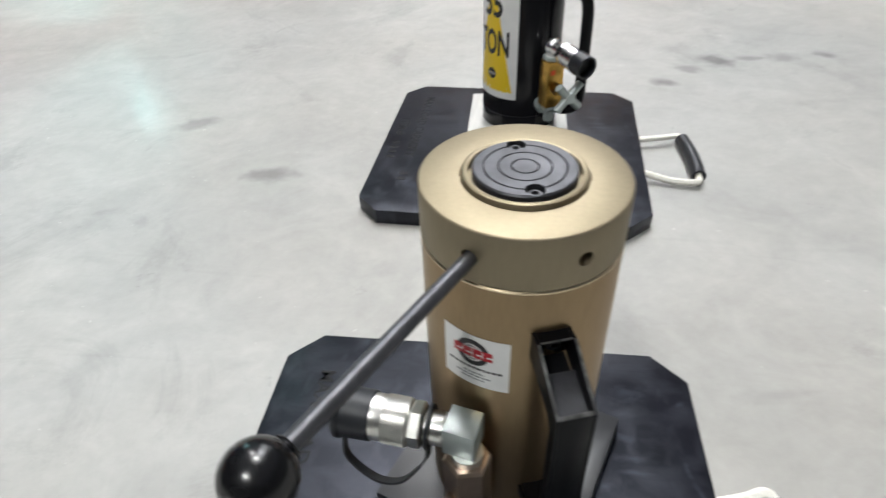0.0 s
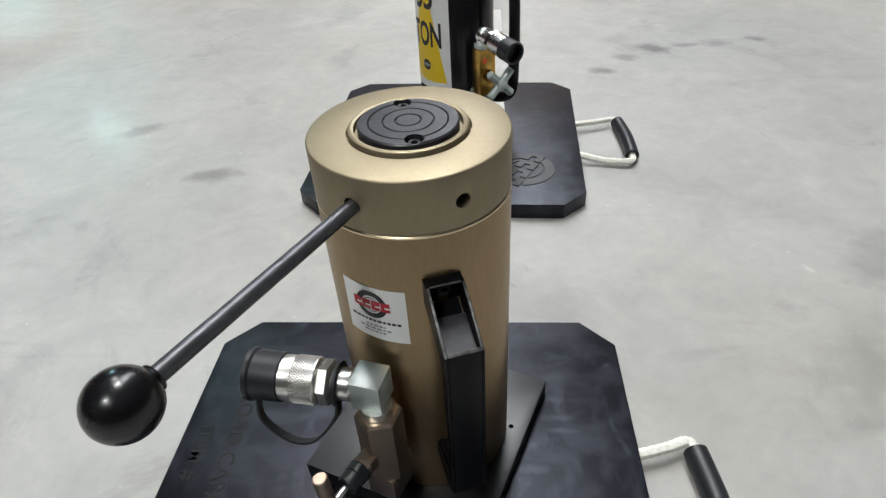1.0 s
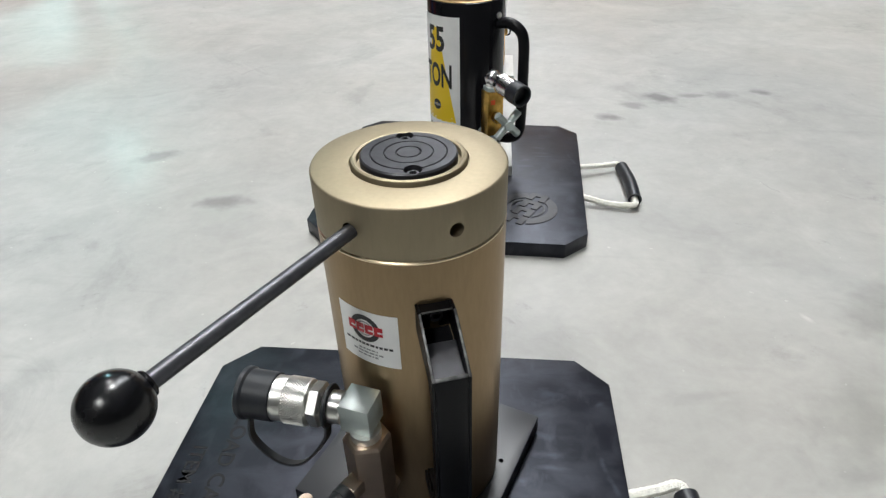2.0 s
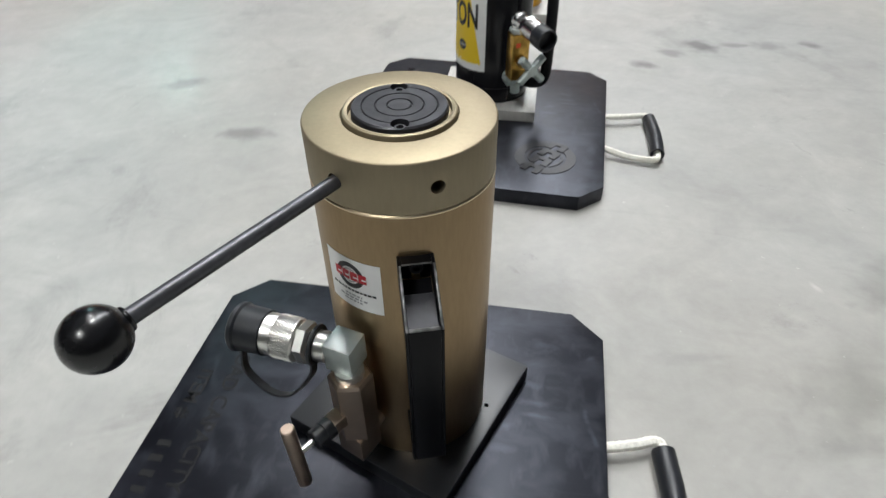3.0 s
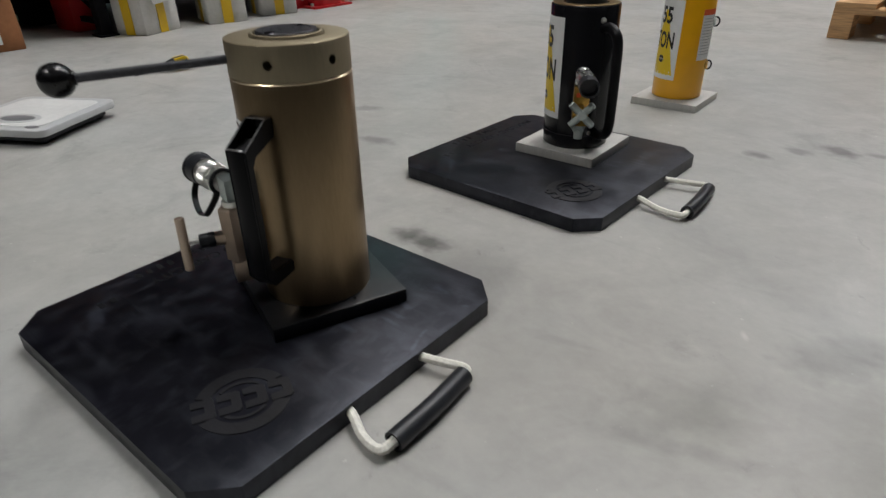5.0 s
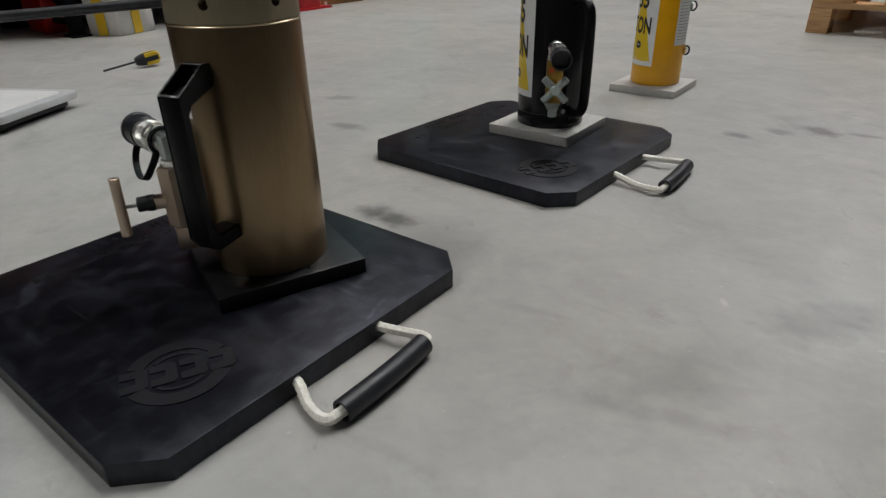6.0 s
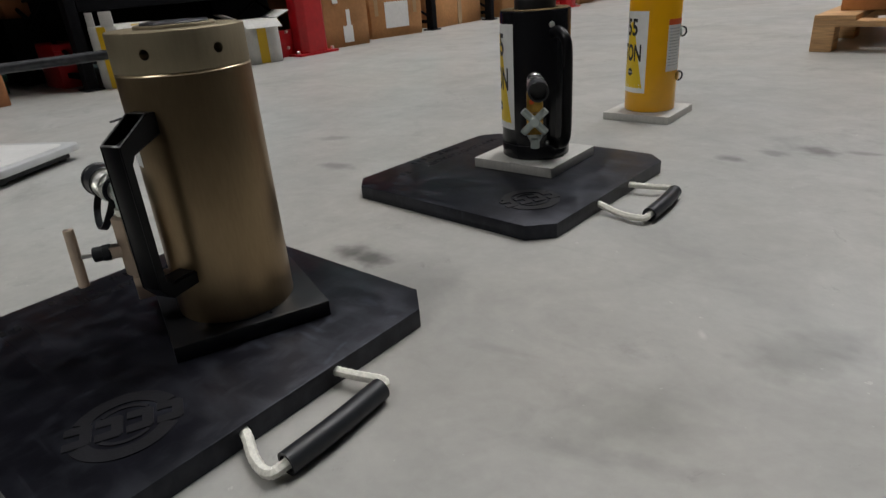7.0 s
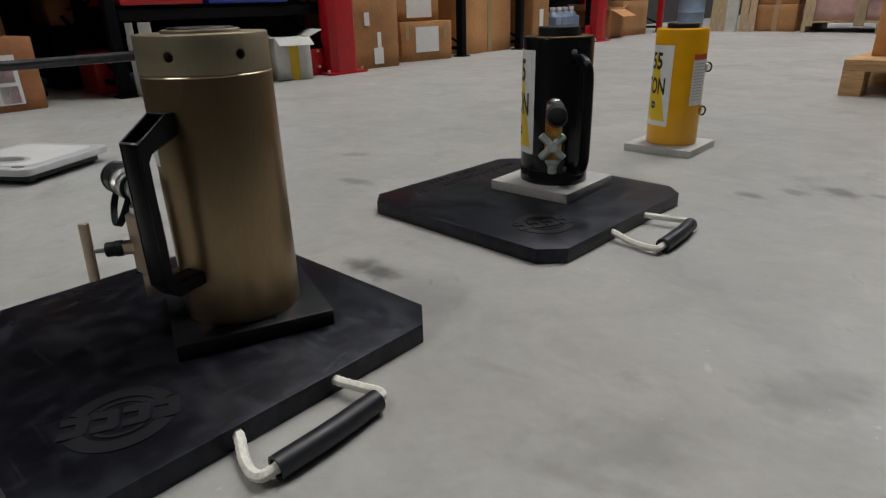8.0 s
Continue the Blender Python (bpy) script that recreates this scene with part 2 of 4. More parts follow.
YELLOW = material("yellow_enamel", (0.90, 0.44, 0.008), rough=0.30, grain=0.03, scale=30, coat=0.3, coat_rough=0.15, stain=0.04, stain_scale=10)
PAPER = material("white_label", (0.86, 0.86, 0.85), rough=0.45, grain=0.02, scale=60, stain=0.03, stain_scale=30)
INK = material("black_ink", (0.015, 0.015, 0.017), rough=0.5)
GREY_INK = material("grey_ink", (0.30, 0.30, 0.31), rough=0.5)
PALE_INK = material("faded_ink", (0.42, 0.42, 0.43), rough=0.5)
RED_INK = material("red_ink", (0.48, 0.02, 0.03), rough=0.45)
YELLOW_INK = material("yellow_ink", (0.86, 0.60, 0.015), rough=0.45)
ORANGE_INK = material("orange_red_ink", (0.75, 0.10, 0.02), rough=0.45)
WHITE_PLASTIC = material("pale_grey_plastic", (0.55, 0.56, 0.57), rough=0.30, grain=0.03, scale=50, stain=0.05, stain_scale=14, coat=0.3, coat_rough=0.08)
PANEL_PLASTIC = material("white_tread_plastic", (0.68, 0.68, 0.67), rough=0.42, grain=0.04, scale=70, stain=0.05, stain_scale=12)
GREY_PLASTIC = material("grey_plastic", (0.17, 0.17, 0.18), rough=0.4)
TOOL_YELLOW = material("tool_yellow", (0.75, 0.52, 0.02), rough=0.4, grain=0.05)
CARDBOARD = material("cardboard", (0.50, 0.245, 0.098), rough=0.85, grain=0.08, scale=50, stain=0.14, stain_scale=5, bump=0.15, bump_scale=150, vary=0.2)
# Redder cardboard, also darkened for the shade at the racks.
RED_CARDBOARD_SHADE = material("red_brown_cardboard_shade", (0.36, 0.150, 0.062), rough=0.85, grain=0.08, scale=50, stain=0.16, stain_scale=5, bump=0.15, bump_scale=150)
POLISHED = material("polished_steel", (0.76, 0.76, 0.75), rough=0.27, metal=1.0)
WHITE_CARD = material("white_cardboard", (0.62, 0.61, 0.58), rough=0.75, grain=0.05, scale=60, stain=0.08, stain_scale=8)
TAPE_YELLOW = material("yellow_tape", (0.72, 0.46, 0.02), rough=0.35)
TAPE_CLEAR = material("clear_tape", (0.45, 0.30, 0.17), rough=0.18)
RACK_RED = material("red_rack_paint", (0.50, 0.012, 0.018), rough=0.35, grain=0.06, scale=40, stain=0.15, stain_scale=9)
# Dark rack steel, taken to near-black with the shade under the racks.
RACK_DARK_SHADE = material("dark_rack_steel_shade", (0.006, 0.006, 0.008), spec=0.10, rough=0.6, metal=0.0, grain=0.2, scale=50)
RACK_WHITE = material("white_rack_steel", (0.62, 0.62, 0.58), rough=0.45, stain=0.12, stain_scale=10)
BIN_RED = material("red_plastic_bin", (0.48, 0.015, 0.02), rough=0.35, stain=0.08)
BIN_BLUE = material("blue_plastic_bin", (0.02, 0.045, 0.36), rough=0.35, stain=0.08)
BIN_GREEN = material("green_plastic_bin", (0.015, 0.08, 0.065), rough=0.4, stain=0.1)
JUG = material("blue_grey_plastic", (0.20, 0.26, 0.36), rough=0.35, stain=0.08, stain_scale=12)
PALLET_WOOD = material("pallet_wood", (0.55, 0.33, 0.16), rough=0.75, grain=0.22, scale=14, stain=0.15, stain_scale=5, stretch=(1, 1, 12), bump=0.3, bump_scale=60, vary=0.12)
BOARD_WOOD = material("pale_board", (0.46, 0.34, 0.21), rough=0.7, grain=0.15, scale=12, stretch=(8, 8, 1), stain=0.1, vary=0.15)
WRAP = material("pink_stretch_wrap", (0.52, 0.33, 0.30), rough=0.28, grain=0.12, scale=14, stain=0.15, stain_scale=3, bump=0.8, bump_scale=22, coat=0.5, coat_rough=0.12)
WALL = material("enclosing_wall", (0.05, 0.05, 0.05), rough=0.8, grain=0.05, scale=8, stain=0.08, stain_scale=0.6)
DECK = material("ceiling_deck", (0.42, 0.44, 0.50), rough=0.8, grain=0.06, scale=2, stain=0.08, stain_scale=0.4)
LAMP_HOUSING = material("lamp_housing", (0.6, 0.6, 0.6), rough=0.5)
LAMP_GLOW = emitter("lamp_glow", (0.97, 1.0, 0.98), LAMP_POWER)
LAMP_COOL = emitter("cool_lamp_glow", (0.50, 1.0, 1.0), 4.4 * LAMP_POWER)
LAMP_FILL = emitter("fill_panel_glow", (0.94, 0.98, 1.02), 0.13 * LAMP_POWER)
WEST_FILL = emitter("west_fill_glow", (0.98, 0.98, 1.0), 0.42 * LAMP_POWER)
LAMP_SOUTH = emitter("south_lamp_glow", (0.97, 1.0, 0.98), 0.92 * LAMP_POWER)


# ---- mesh helpers ----
def mesh_from(name, bm, mat, sharp=35.0, smooth=True):
    me = bpy.data.meshes.new(name)
    bm.normal_update()
    bm.to_mesh(me)
    bm.free()
    for m in mat if isinstance(mat, (list, tuple)) else [mat]:
        me.materials.append(m)
    if smooth:
        for p in me.polygons:
            p.use_smooth = True
        me.set_sharp_from_angle(angle=radians(sharp))
    return me


def part(name, bm, mat, parent, label="", sharp=35.0, smooth=True):
    ob = new(name, mesh_from(name, bm, mat, sharp, smooth))
    ob.parent = parent
    return tagged(ob, label)


def thing(name, m, label, category, group="", kind=""):
    ob = new(name)
    ob.empty_display_size = 0.05
    ob.matrix_world = m
    return tagged(ob, label, category, group, kind)


def structure(name, bm, mat, label, category):
    return tagged(new(name, mesh_from(name, bm, mat, smooth=False)), label, category, kind="structure")


def soften(bm, width, segments=2):
    edges = [e for e in bm.edges if len(e.link_faces) == 2 and e.calc_face_angle(0) > radians(30)]
    bmesh.ops.bevel(bm, geom=edges, offset=width, segments=segments, affect="EDGES", profile=0.6)
    return bm


def box(x, y, z, sx, sy, sz, bevel=0.0, m=None, bm=None, segments=2):
    """A box by its middle and its size."""
    one = bmesh.new()
    bmesh.ops.create_cube(one, size=1.0, matrix=Matrix.Translation((x, y, z)) @ Matrix.Diagonal((sx, sy, sz, 1)))
    if bevel:
        soften(one, bevel, segments)
    if m is not None:
        one.transform(m)
    return join(bm, one)


def join(bm, one):
    if bm is None:
        return one
    me = bpy.data.meshes.new("joined")
    one.to_mesh(me)
    one.free()
    bm.from_mesh(me)
    bpy.data.meshes.remove(me)
    return bm


def lathe(profile, seg=48, m=None, bm=None):
    """A turned body round z from rows of (radius, height); a radius of 0 closes it in a point."""
    one = bmesh.new()
    rings = []
    for r, z in profile:
        if r <= 1e-6:
            rings.append([one.verts.new((0, 0, z))])
        else:
            rings.append([one.verts.new((r * math.cos(2 * math.pi * i / seg), r * math.sin(2 * math.pi * i / seg), z)) for i in range(seg)])
    for a, b in zip(rings, rings[1:]):
        for i in range(seg):
            j = (i + 1) % seg
            if len(a) == 1 and len(b) > 1:
                one.faces.new((a[0], b[j], b[i]))
            elif len(b) == 1 and len(a) > 1:
                one.faces.new((a[i], a[j], b[0]))
            elif len(a) > 1:
                one.faces.new((a[i], a[j], b[j], b[i]))
    bmesh.ops.recalc_face_normals(one, faces=one.faces)
    if m is not None:
        one.transform(m)
    return join(bm, one)


def along(p0, p1):
    """The pose that puts z along the way from p0 to p1, at p0; and the length."""
    p0, p1 = Vector(p0), Vector(p1)
    q = (p1 - p0).to_track_quat("Z", "Y")
    return Matrix.Translation(p0) @ q.to_matrix().to_4x4(), (p1 - p0).length


def rod(p0, p1, r, seg=24, edge=0.0, bm=None):
    m, n = along(p0, p1)
    e = min(edge or r * 0.08, n * 0.3)
    return lathe([(0, 0), (r - e, 0), (r, e), (r, n - e), (r - e, n), (0, n)], seg, m, bm)


def hexagon(p0, p1, r, bm=None, turn=0.0, edge=0.0012):
    m, n = along(p0, p1)
    return lathe([(0, 0), (r - edge, 0), (r, edge), (r, n - edge), (r - edge, n), (0, n)], 6, m @ pose(0, 0, 0, 0, 0, turn), bm)


def spline(points, steps=8):
    """A smooth line through the points."""
    pts = [Vector(p) for p in points]
    pts = [pts[0] * 2 - pts[1]] + pts + [pts[-1] * 2 - pts[-2]]
    out = []
    for a, b, c, d in zip(pts, pts[1:], pts[2:], pts[3:]):
        for k in range(steps):
            t = k / steps
            out.append(0.5 * (2 * b + (c - a) * t + (2 * a - 5 * b + 4 * c - d) * t * t + (3 * b - a - 3 * c + d) * t ** 3))
    out.append(pts[-2])
    return out


def sweep(points, section, braid=None):
    """A closed section, rows of (u, v), carried along a line of points; braid(i, j) scales the section's j-th corner at the i-th point."""
    bm = bmesh.new()
    rings = []
    side = None
    for i, p in enumerate(points):
        t = (points[min(i + 1, len(points) - 1)] - points[max(i - 1, 0)]).normalized()
        if side is None:
            side = t.cross(Vector((0, 0, 1)))
            if side.length < 0.05:
                side = Vector((1, 0, 0))
        side = (side - t * side.dot(t)).normalized()
        up = side.cross(t)
        rings.append([bm.verts.new(p + (side * u + up * v) * (braid(i, j) if braid else 1.0)) for j, (u, v) in enumerate(section)])
    n = len(section)
    for a, b in zip(rings, rings[1:]):
        for j in range(n):
            bm.faces.new((a[j], a[(j + 1) % n], b[(j + 1) % n], b[j]))
    bm.faces.new(rings[0][::-1])
    bm.faces.new(rings[-1])
    bmesh.ops.recalc_face_normals(bm, faces=bm.faces)
    return bm


def circle(r, n=16):
    return [(r * math.cos(2 * math.pi * i / n), r * math.sin(2 * math.pi * i / n)) for i in range(n)]


def prism(outline, z0, z1, bevel=0.0, m=None, bm=None, segments=2):
    """An upright body from an outline of (x, y)."""
    one = bmesh.new()
    low = [one.verts.new((x, y, z0)) for x, y in outline]
    high = [one.verts.new((x, y, z1)) for x, y in outline]
    one.faces.new(low[::-1])
    one.faces.new(high)
    n = len(outline)
    for i in range(n):
        one.faces.new((low[i], low[(i + 1) % n], high[(i + 1) % n], high[i]))
    bmesh.ops.recalc_face_normals(one, faces=one.faces)
    if bevel:
        soften(one, bevel, segments)
    if m is not None:
        one.transform(m)
    return join(bm, one)


def cut(bm, cutter):
    """The body bm with the body cutter taken out of it."""
    obs = []
    for b in (bm, cutter):
        me = bpy.data.meshes.new("temporary")
        b.to_mesh(me)
        b.free()
        obs.append(new("temporary", me))
    mod = obs[0].modifiers.new("cut", "BOOLEAN")
    mod.operation, mod.solver, mod.object = "DIFFERENCE", "EXACT", obs[1]
    made = bpy.data.meshes.new_from_object(obs[0].evaluated_get(bpy.context.evaluated_depsgraph_get()))
    out = bmesh.new()
    out.from_mesh(made)
    for o in obs:
        me = o.data
        bpy.data.objects.remove(o)
        bpy.data.meshes.remove(me)
    bpy.data.meshes.remove(made)
    return out


def lettering(text, size, depth=0.0, spread=1.0, bold=0.0):
    """Text in the built-in font as a body in the plane x, y, its middle at the origin."""
    cu = bpy.data.curves.new("text", "FONT")
    cu.body, cu.size, cu.extrude, cu.offset = text, size, depth, bold
    cu.align_x, cu.align_y = "CENTER", "CENTER"
    cu.space_character, cu.resolution_u = spread, 3
    ob = new("text", cu)
    me = bpy.data.meshes.new_from_object(ob.evaluated_get(bpy.context.evaluated_depsgraph_get()))
    bm = bmesh.new()
    bm.from_mesh(me)
    bpy.data.objects.remove(ob)
    bpy.data.curves.remove(cu)
    bpy.data.meshes.remove(me)
    return bm


def wrapped(bm, radius, middle, z):
    """Bends a flat body in the plane x, y round a cylinder about z: x runs round it from the angle middle, y becomes the height, z the way out."""
    for v in bm.verts:
        a = radians(middle) + v.co.x / radius
        r = radius + v.co.z
        v.co = Vector((r * math.cos(a), r * math.sin(a), z + v.co.y))
    return bm


def sheet(x0, x1, y0, y1, z, n=16, bm=None):
    """A flat rectangle in n strips, ready to be bent."""
    bm = bm or bmesh.new()
    cols = [[bm.verts.new((x0 + (x1 - x0) * i / n, y, z)) for y in (y0, y1)] for i in range(n + 1)]
    for a, b in zip(cols, cols[1:]):
        bm.faces.new((a[0], b[0], b[1], a[1]))
    return bm


def ring_sheet(r0, r1, z, a0=0, a1=360, n=32, m=None, bm=None):
    one = bmesh.new()
    rows = [[one.verts.new((r * math.cos(radians(a0 + (a1 - a0) * i / n)), r * math.sin(radians(a0 + (a1 - a0) * i / n)), z)) for r in (r0, r1)] for i in range(n + 1)]
    for a, b in zip(rows, rows[1:]):
        one.faces.new((a[0], a[1], b[1], b[0]))
    if m is not None:
        one.transform(m)
    return join(bm, one)


def arc_block(r0, r1, z0, z1, a0, a1, n=20, m=None, bm=None):
    pts = [(r1 * math.cos(radians(a0 + (a1 - a0) * i / n)), r1 * math.sin(radians(a0 + (a1 - a0) * i / n))) for i in range(n + 1)]
    pts += [(r0 * math.cos(radians(a1 - (a1 - a0) * i / n)), r0 * math.sin(radians(a1 - (a1 - a0) * i / n))) for i in range(n + 1)]
    return prism(pts, z0, z1, 0.0, m, bm)


def turned(angle):
    return pose(0, 0, 0, 0, 0, angle)


# ---- the hall ----
X0, X1, Y0, Y1 = -16.0, 14.0, -13.0, 22.0
floor_bm = bmesh.new()
bmesh.ops.create_grid(floor_bm, x_segments=8, y_segments=8, size=1, matrix=Matrix.Translation(((X0 + X1) / 2, (Y0 + Y1) / 2, 0)) @ Matrix.Diagonal(((X1 - X0) / 2 + 0.2, (Y1 - Y0) / 2 + 0.2, 1, 1)))
structure("floor", floor_bm, CONCRETE, "worn grey polished concrete warehouse floor with stains", "floor")
# Plain walls added to close the hall; near-black keeps reflections dark.
structure("wall_north", box((X0 + X1) / 2, Y1 + 0.1, CEILING / 2, X1 - X0 + 0.4, 0.2, CEILING), WALL, "plain wall added to close the hall, near-black for dark reflections", "wall")
structure("wall_south", box((X0 + X1) / 2, Y0 - 0.1, CEILING / 2, X1 - X0 + 0.4, 0.2, CEILING), WALL, "plain wall added to close the hall, near-black for dark reflections", "wall")
structure("wall_west", box(X0 - 0.1, (Y0 + Y1) / 2, CEILING / 2, 0.2, Y1 - Y0, CEILING), WALL, "plain wall added to close the hall, near-black for dark reflections", "wall")
structure("wall_east", box(X1 + 0.1, (Y0 + Y1) / 2, CEILING / 2, 0.2, Y1 - Y0, CEILING), WALL, "plain wall added to close the hall, near-black for dark reflections", "wall")
# Unseen wall added to keep the cool lamp off the pads from y 5.46 on.
structure("wall_partition", box(-3.66, (5.46 + Y1) / 2, 2.1, 0.12, Y1 - 5.46, 4.2), WALL, "unseen wall added behind the racks to block the cool lamp", "wall")
# Unseen ceiling; its pale blue-grey brightens and cools reflections on the pads.
structure("ceiling", box((X0 + X1) / 2, (Y0 + Y1) / 2, CEILING + 0.1, X1 - X0 + 0.4, Y1 - Y0 + 0.4, 0.2), DECK, "plain unseen ceiling, pale blue-grey to brighten the pads' reflections", "ceiling")


def ceiling_lamp(glow):
    t = thing("ceiling_lamp", pose(0, 0, 0), "long white high-bay lamp out of view; three inferred from highlights, three added fill", "ceiling lamp", "high-bay lamps")
    part("housing", box(0, 0, 0.06, 0.72, 1.32, 0.10, 0.01), LAMP_HOUSING, t)
    part("diffuser", box(0, 0, -0.002, 0.62, 1.22, 0.02), glow, t, "glowing white diffuser", smooth=False)
    for y in (-0.5, 0.5):
        part("hanger", rod((0, y, 0.11), (0, y, 0.402), 0.008, 8), LAMP_HOUSING, t)
    return t


lamp = ceiling_lamp(LAMP_GLOW)
LAMP_SIZE = Matrix.Diagonal((1.286, 1.286, 1, 1))
lamp.matrix_world = pose(-0.25, 3.0, 9.0, 0, 0, 35) @ LAMP_SIZE
# South lamp inferred from highlights, then shifted west and dimmed for the jack's shading.
ceiling_lamp(LAMP_SOUTH).matrix_world = pose(-2.5, -5.0, 9.0, 0, 0, 35) @ LAMP_SIZE
# Fill lamp added for its sheen on the pads.
ceiling_lamp(WEST_FILL).matrix_world = pose(-2.9, 5.6, 9.0, 0, 0, 35) @ LAMP_SIZE
# Two broad dim panels added as fill for the far floor and pad sheen.
ceiling_lamp(LAMP_FILL).matrix_world = pose(0.6, 8.2, 9.0) @ Matrix.Diagonal((3.0, 5.6, 1, 1))
ceiling_lamp(LAMP_FILL).matrix_world = pose(0.8, 16.2, 9.0) @ Matrix.Diagonal((3.0, 4.0, 1, 1))
ceiling_lamp(LAMP_COOL).matrix_world = pose(-12.8, 18.8, 9.0, 0, 0, 124) @ Matrix.Diagonal((0.9, 1.0, 1, 1))


# ---- outrigger pads ----
SIDE, CHAMFER = 0.457, 0.036


def outrigger_pad(m, rope_points, grip_ends, label):
    t = thing("outrigger_pad", m, label, "outrigger pad", "outrigger pads")
    h, g = SIDE / 2, SIDE / 2 - CHAMFER
    slab = prism([(-g, -h), (g, -h), (h, -g), (h, g), (g, h), (-g, h), (-h, g), (-h, -g)], 0, THICK, 0.0012)
    for y in (-0.058, 0.058):
        slab = cut(slab, rod((h - 0.03, y, 0.0150), (h + 0.02, y, 0.0150), 0.0068, 16))
    slab = part("slab", slab, PAD, t)
    # the moulded emblem: a broad ring broken by a row of plain notched blocks
    e = Matrix.Translation((0.1325, -0.1245, 0)) @ turned(64) @ Matrix.Diagonal((0.9, 0.9, 1, 1))
    top = THICK + 0.0012
    for r0, r1, a0, a1 in ((0.0385, 0.0560, 24, 156), (0.0385, 0.0560, 204, 336), (0.0285, 0.0330, 42, 138), (0.0285, 0.0330, 222, 318)):
        part("emblem_arc", arc_block(r0, r1, THICK - 0.001, top, a0, a1, 26, e), PAD_MARK, slab, smooth=False)
    for k in range(4):
        x = -0.0450 + 0.0300 * k
        s = -1
        d = 0.0133
        outline = [(x - s * (d - 0.004), -0.0185), (x + s * d, -0.0185), (x + s * d, -0.0060), (x - s * 0.0020, -0.0050), (x - s * 0.0020, 0.0050), (x + s * d, 0.0060), (x + s * d, 0.0185), (x - s * (d - 0.004), 0.0185), (x - s * d, 0.0145), (x - s * d, -0.0145)]
        part("emblem_block", prism(outline, THICK - 0.001, top + 0.0004, 0.0004, e, segments=1), PAD_MARK, slab, smooth=False)
    # lettering along the edge: barely raised, its darker plastic standing in for engraved shade
    for text, size, x, y in (("MAX LOAD CAPACITY", 0.0235, -0.174, 0.056), ("ITEM #", 0.0215, -0.206, 0.046)):
        w = lettering(text, size, 0.00035, bold=0.0003)
        w.transform(Matrix.Translation((x, y, THICK)) @ turned(-90))
        part("lettering", w, PAD_LETTER_SHADE, slab, "dull lettering, darkened as if engraved", smooth=False)
    for y0, n, x in ((-0.016, 4, -0.206), (-0.118, 2, -0.171)):
        for k in range(n):
            part("number_bar", box(x, y0 - 0.0165 * k, THICK, 0.014, 0.007, 0.0006), PAD_LETTER_SHADE, slab, smooth=False)
    # rope loop with a hose grip
    line = spline(rope_points, 14)
    part("rope", sweep(line, circle(0.0053, 20), lambda i, j: 1.0 + 0.11 * math.sin(j / 20 * math.pi * 6 + i * 0.9) * math.sin(j / 20 * math.pi * 6 - i * 0.9)), ROPE, t, "white braided rope loop")
    a, b = (Vector(p) for p in grip_ends)
    mid = (a + b) / 2 + Vector((0.003, 0, 0.0012))
    hose = sweep(spline([a, mid, b], 10), circle(0.0118, 24))
    hose = cut(hose, sweep(spline([a + (a - b) * 0.05, mid, b + (b - a) * 0.05], 10), circle(0.0088, 20)))
    part("grip", hose, RUBBER, t, "black rubber hose grip")
    return t


outrigger_pad(pose(0, 0, 0.0), [(0.205, 0.058, 0.0150), (0.2285, 0.058, 0.0150), (0.258, 0.0655, 0.0155), (0.2795, 0.074, 0.0135), (0.2868, 0.062, 0.0128), (0.291, 0.003, 0.0128), (0.2915, -0.058, 0.0125), (0.2855, -0.0745, 0.0105), (0.258, -0.0705, 0.0085), (0.2285, -0.0585, 0.0150), (0.205, -0.058, 0.0150)],
              [(0.2860, 0.0640, 0.0124), (0.2912, -0.0600, 0.0124)], "thick black plastic outrigger pad with chamfered corners, scuffed, on the concrete")
outrigger_pad(pose(0.018, 0.713, 0, 0, 0, -2.5), [(0.205, 0.058, 0.0150), (0.2285, 0.058, 0.0150), (0.268, 0.066, 0.0155), (0.3005, 0.0795, 0.0135), (0.3085, 0.066, 0.0128), (0.314, 0.007, 0.0128), (0.3180, -0.054, 0.0125), (0.3120, -0.0710, 0.0105), (0.272, -0.0665, 0.0085), (0.2285, -0.0585, 0.0150), (0.205, -0.058, 0.0150)],
              [(0.3080, 0.0690, 0.0124), (0.3180, -0.0560, 0.0124)], "thick black plastic outrigger pad carrying a black jack, on the concrete")


# ---- gold jack ----
PLATE = 0.019   # thickness of the base plates


def base_plate(parent, x, y, turn, z0, mat, label, holes=()):
    m = Matrix.Translation((x, y, z0)) @ turned(turn)
    plate = box(0, 0, PLATE / 2, 0.178, 0.178, PLATE, 0.0008)
    for u, v in holes:
        plate = cut(plate, rod((u, v, PLATE - 0.010), (u, v, PLATE + 0.005), 0.0024, 14))
    plate.transform(m)
    return part("base_plate", plate, mat, parent, label)


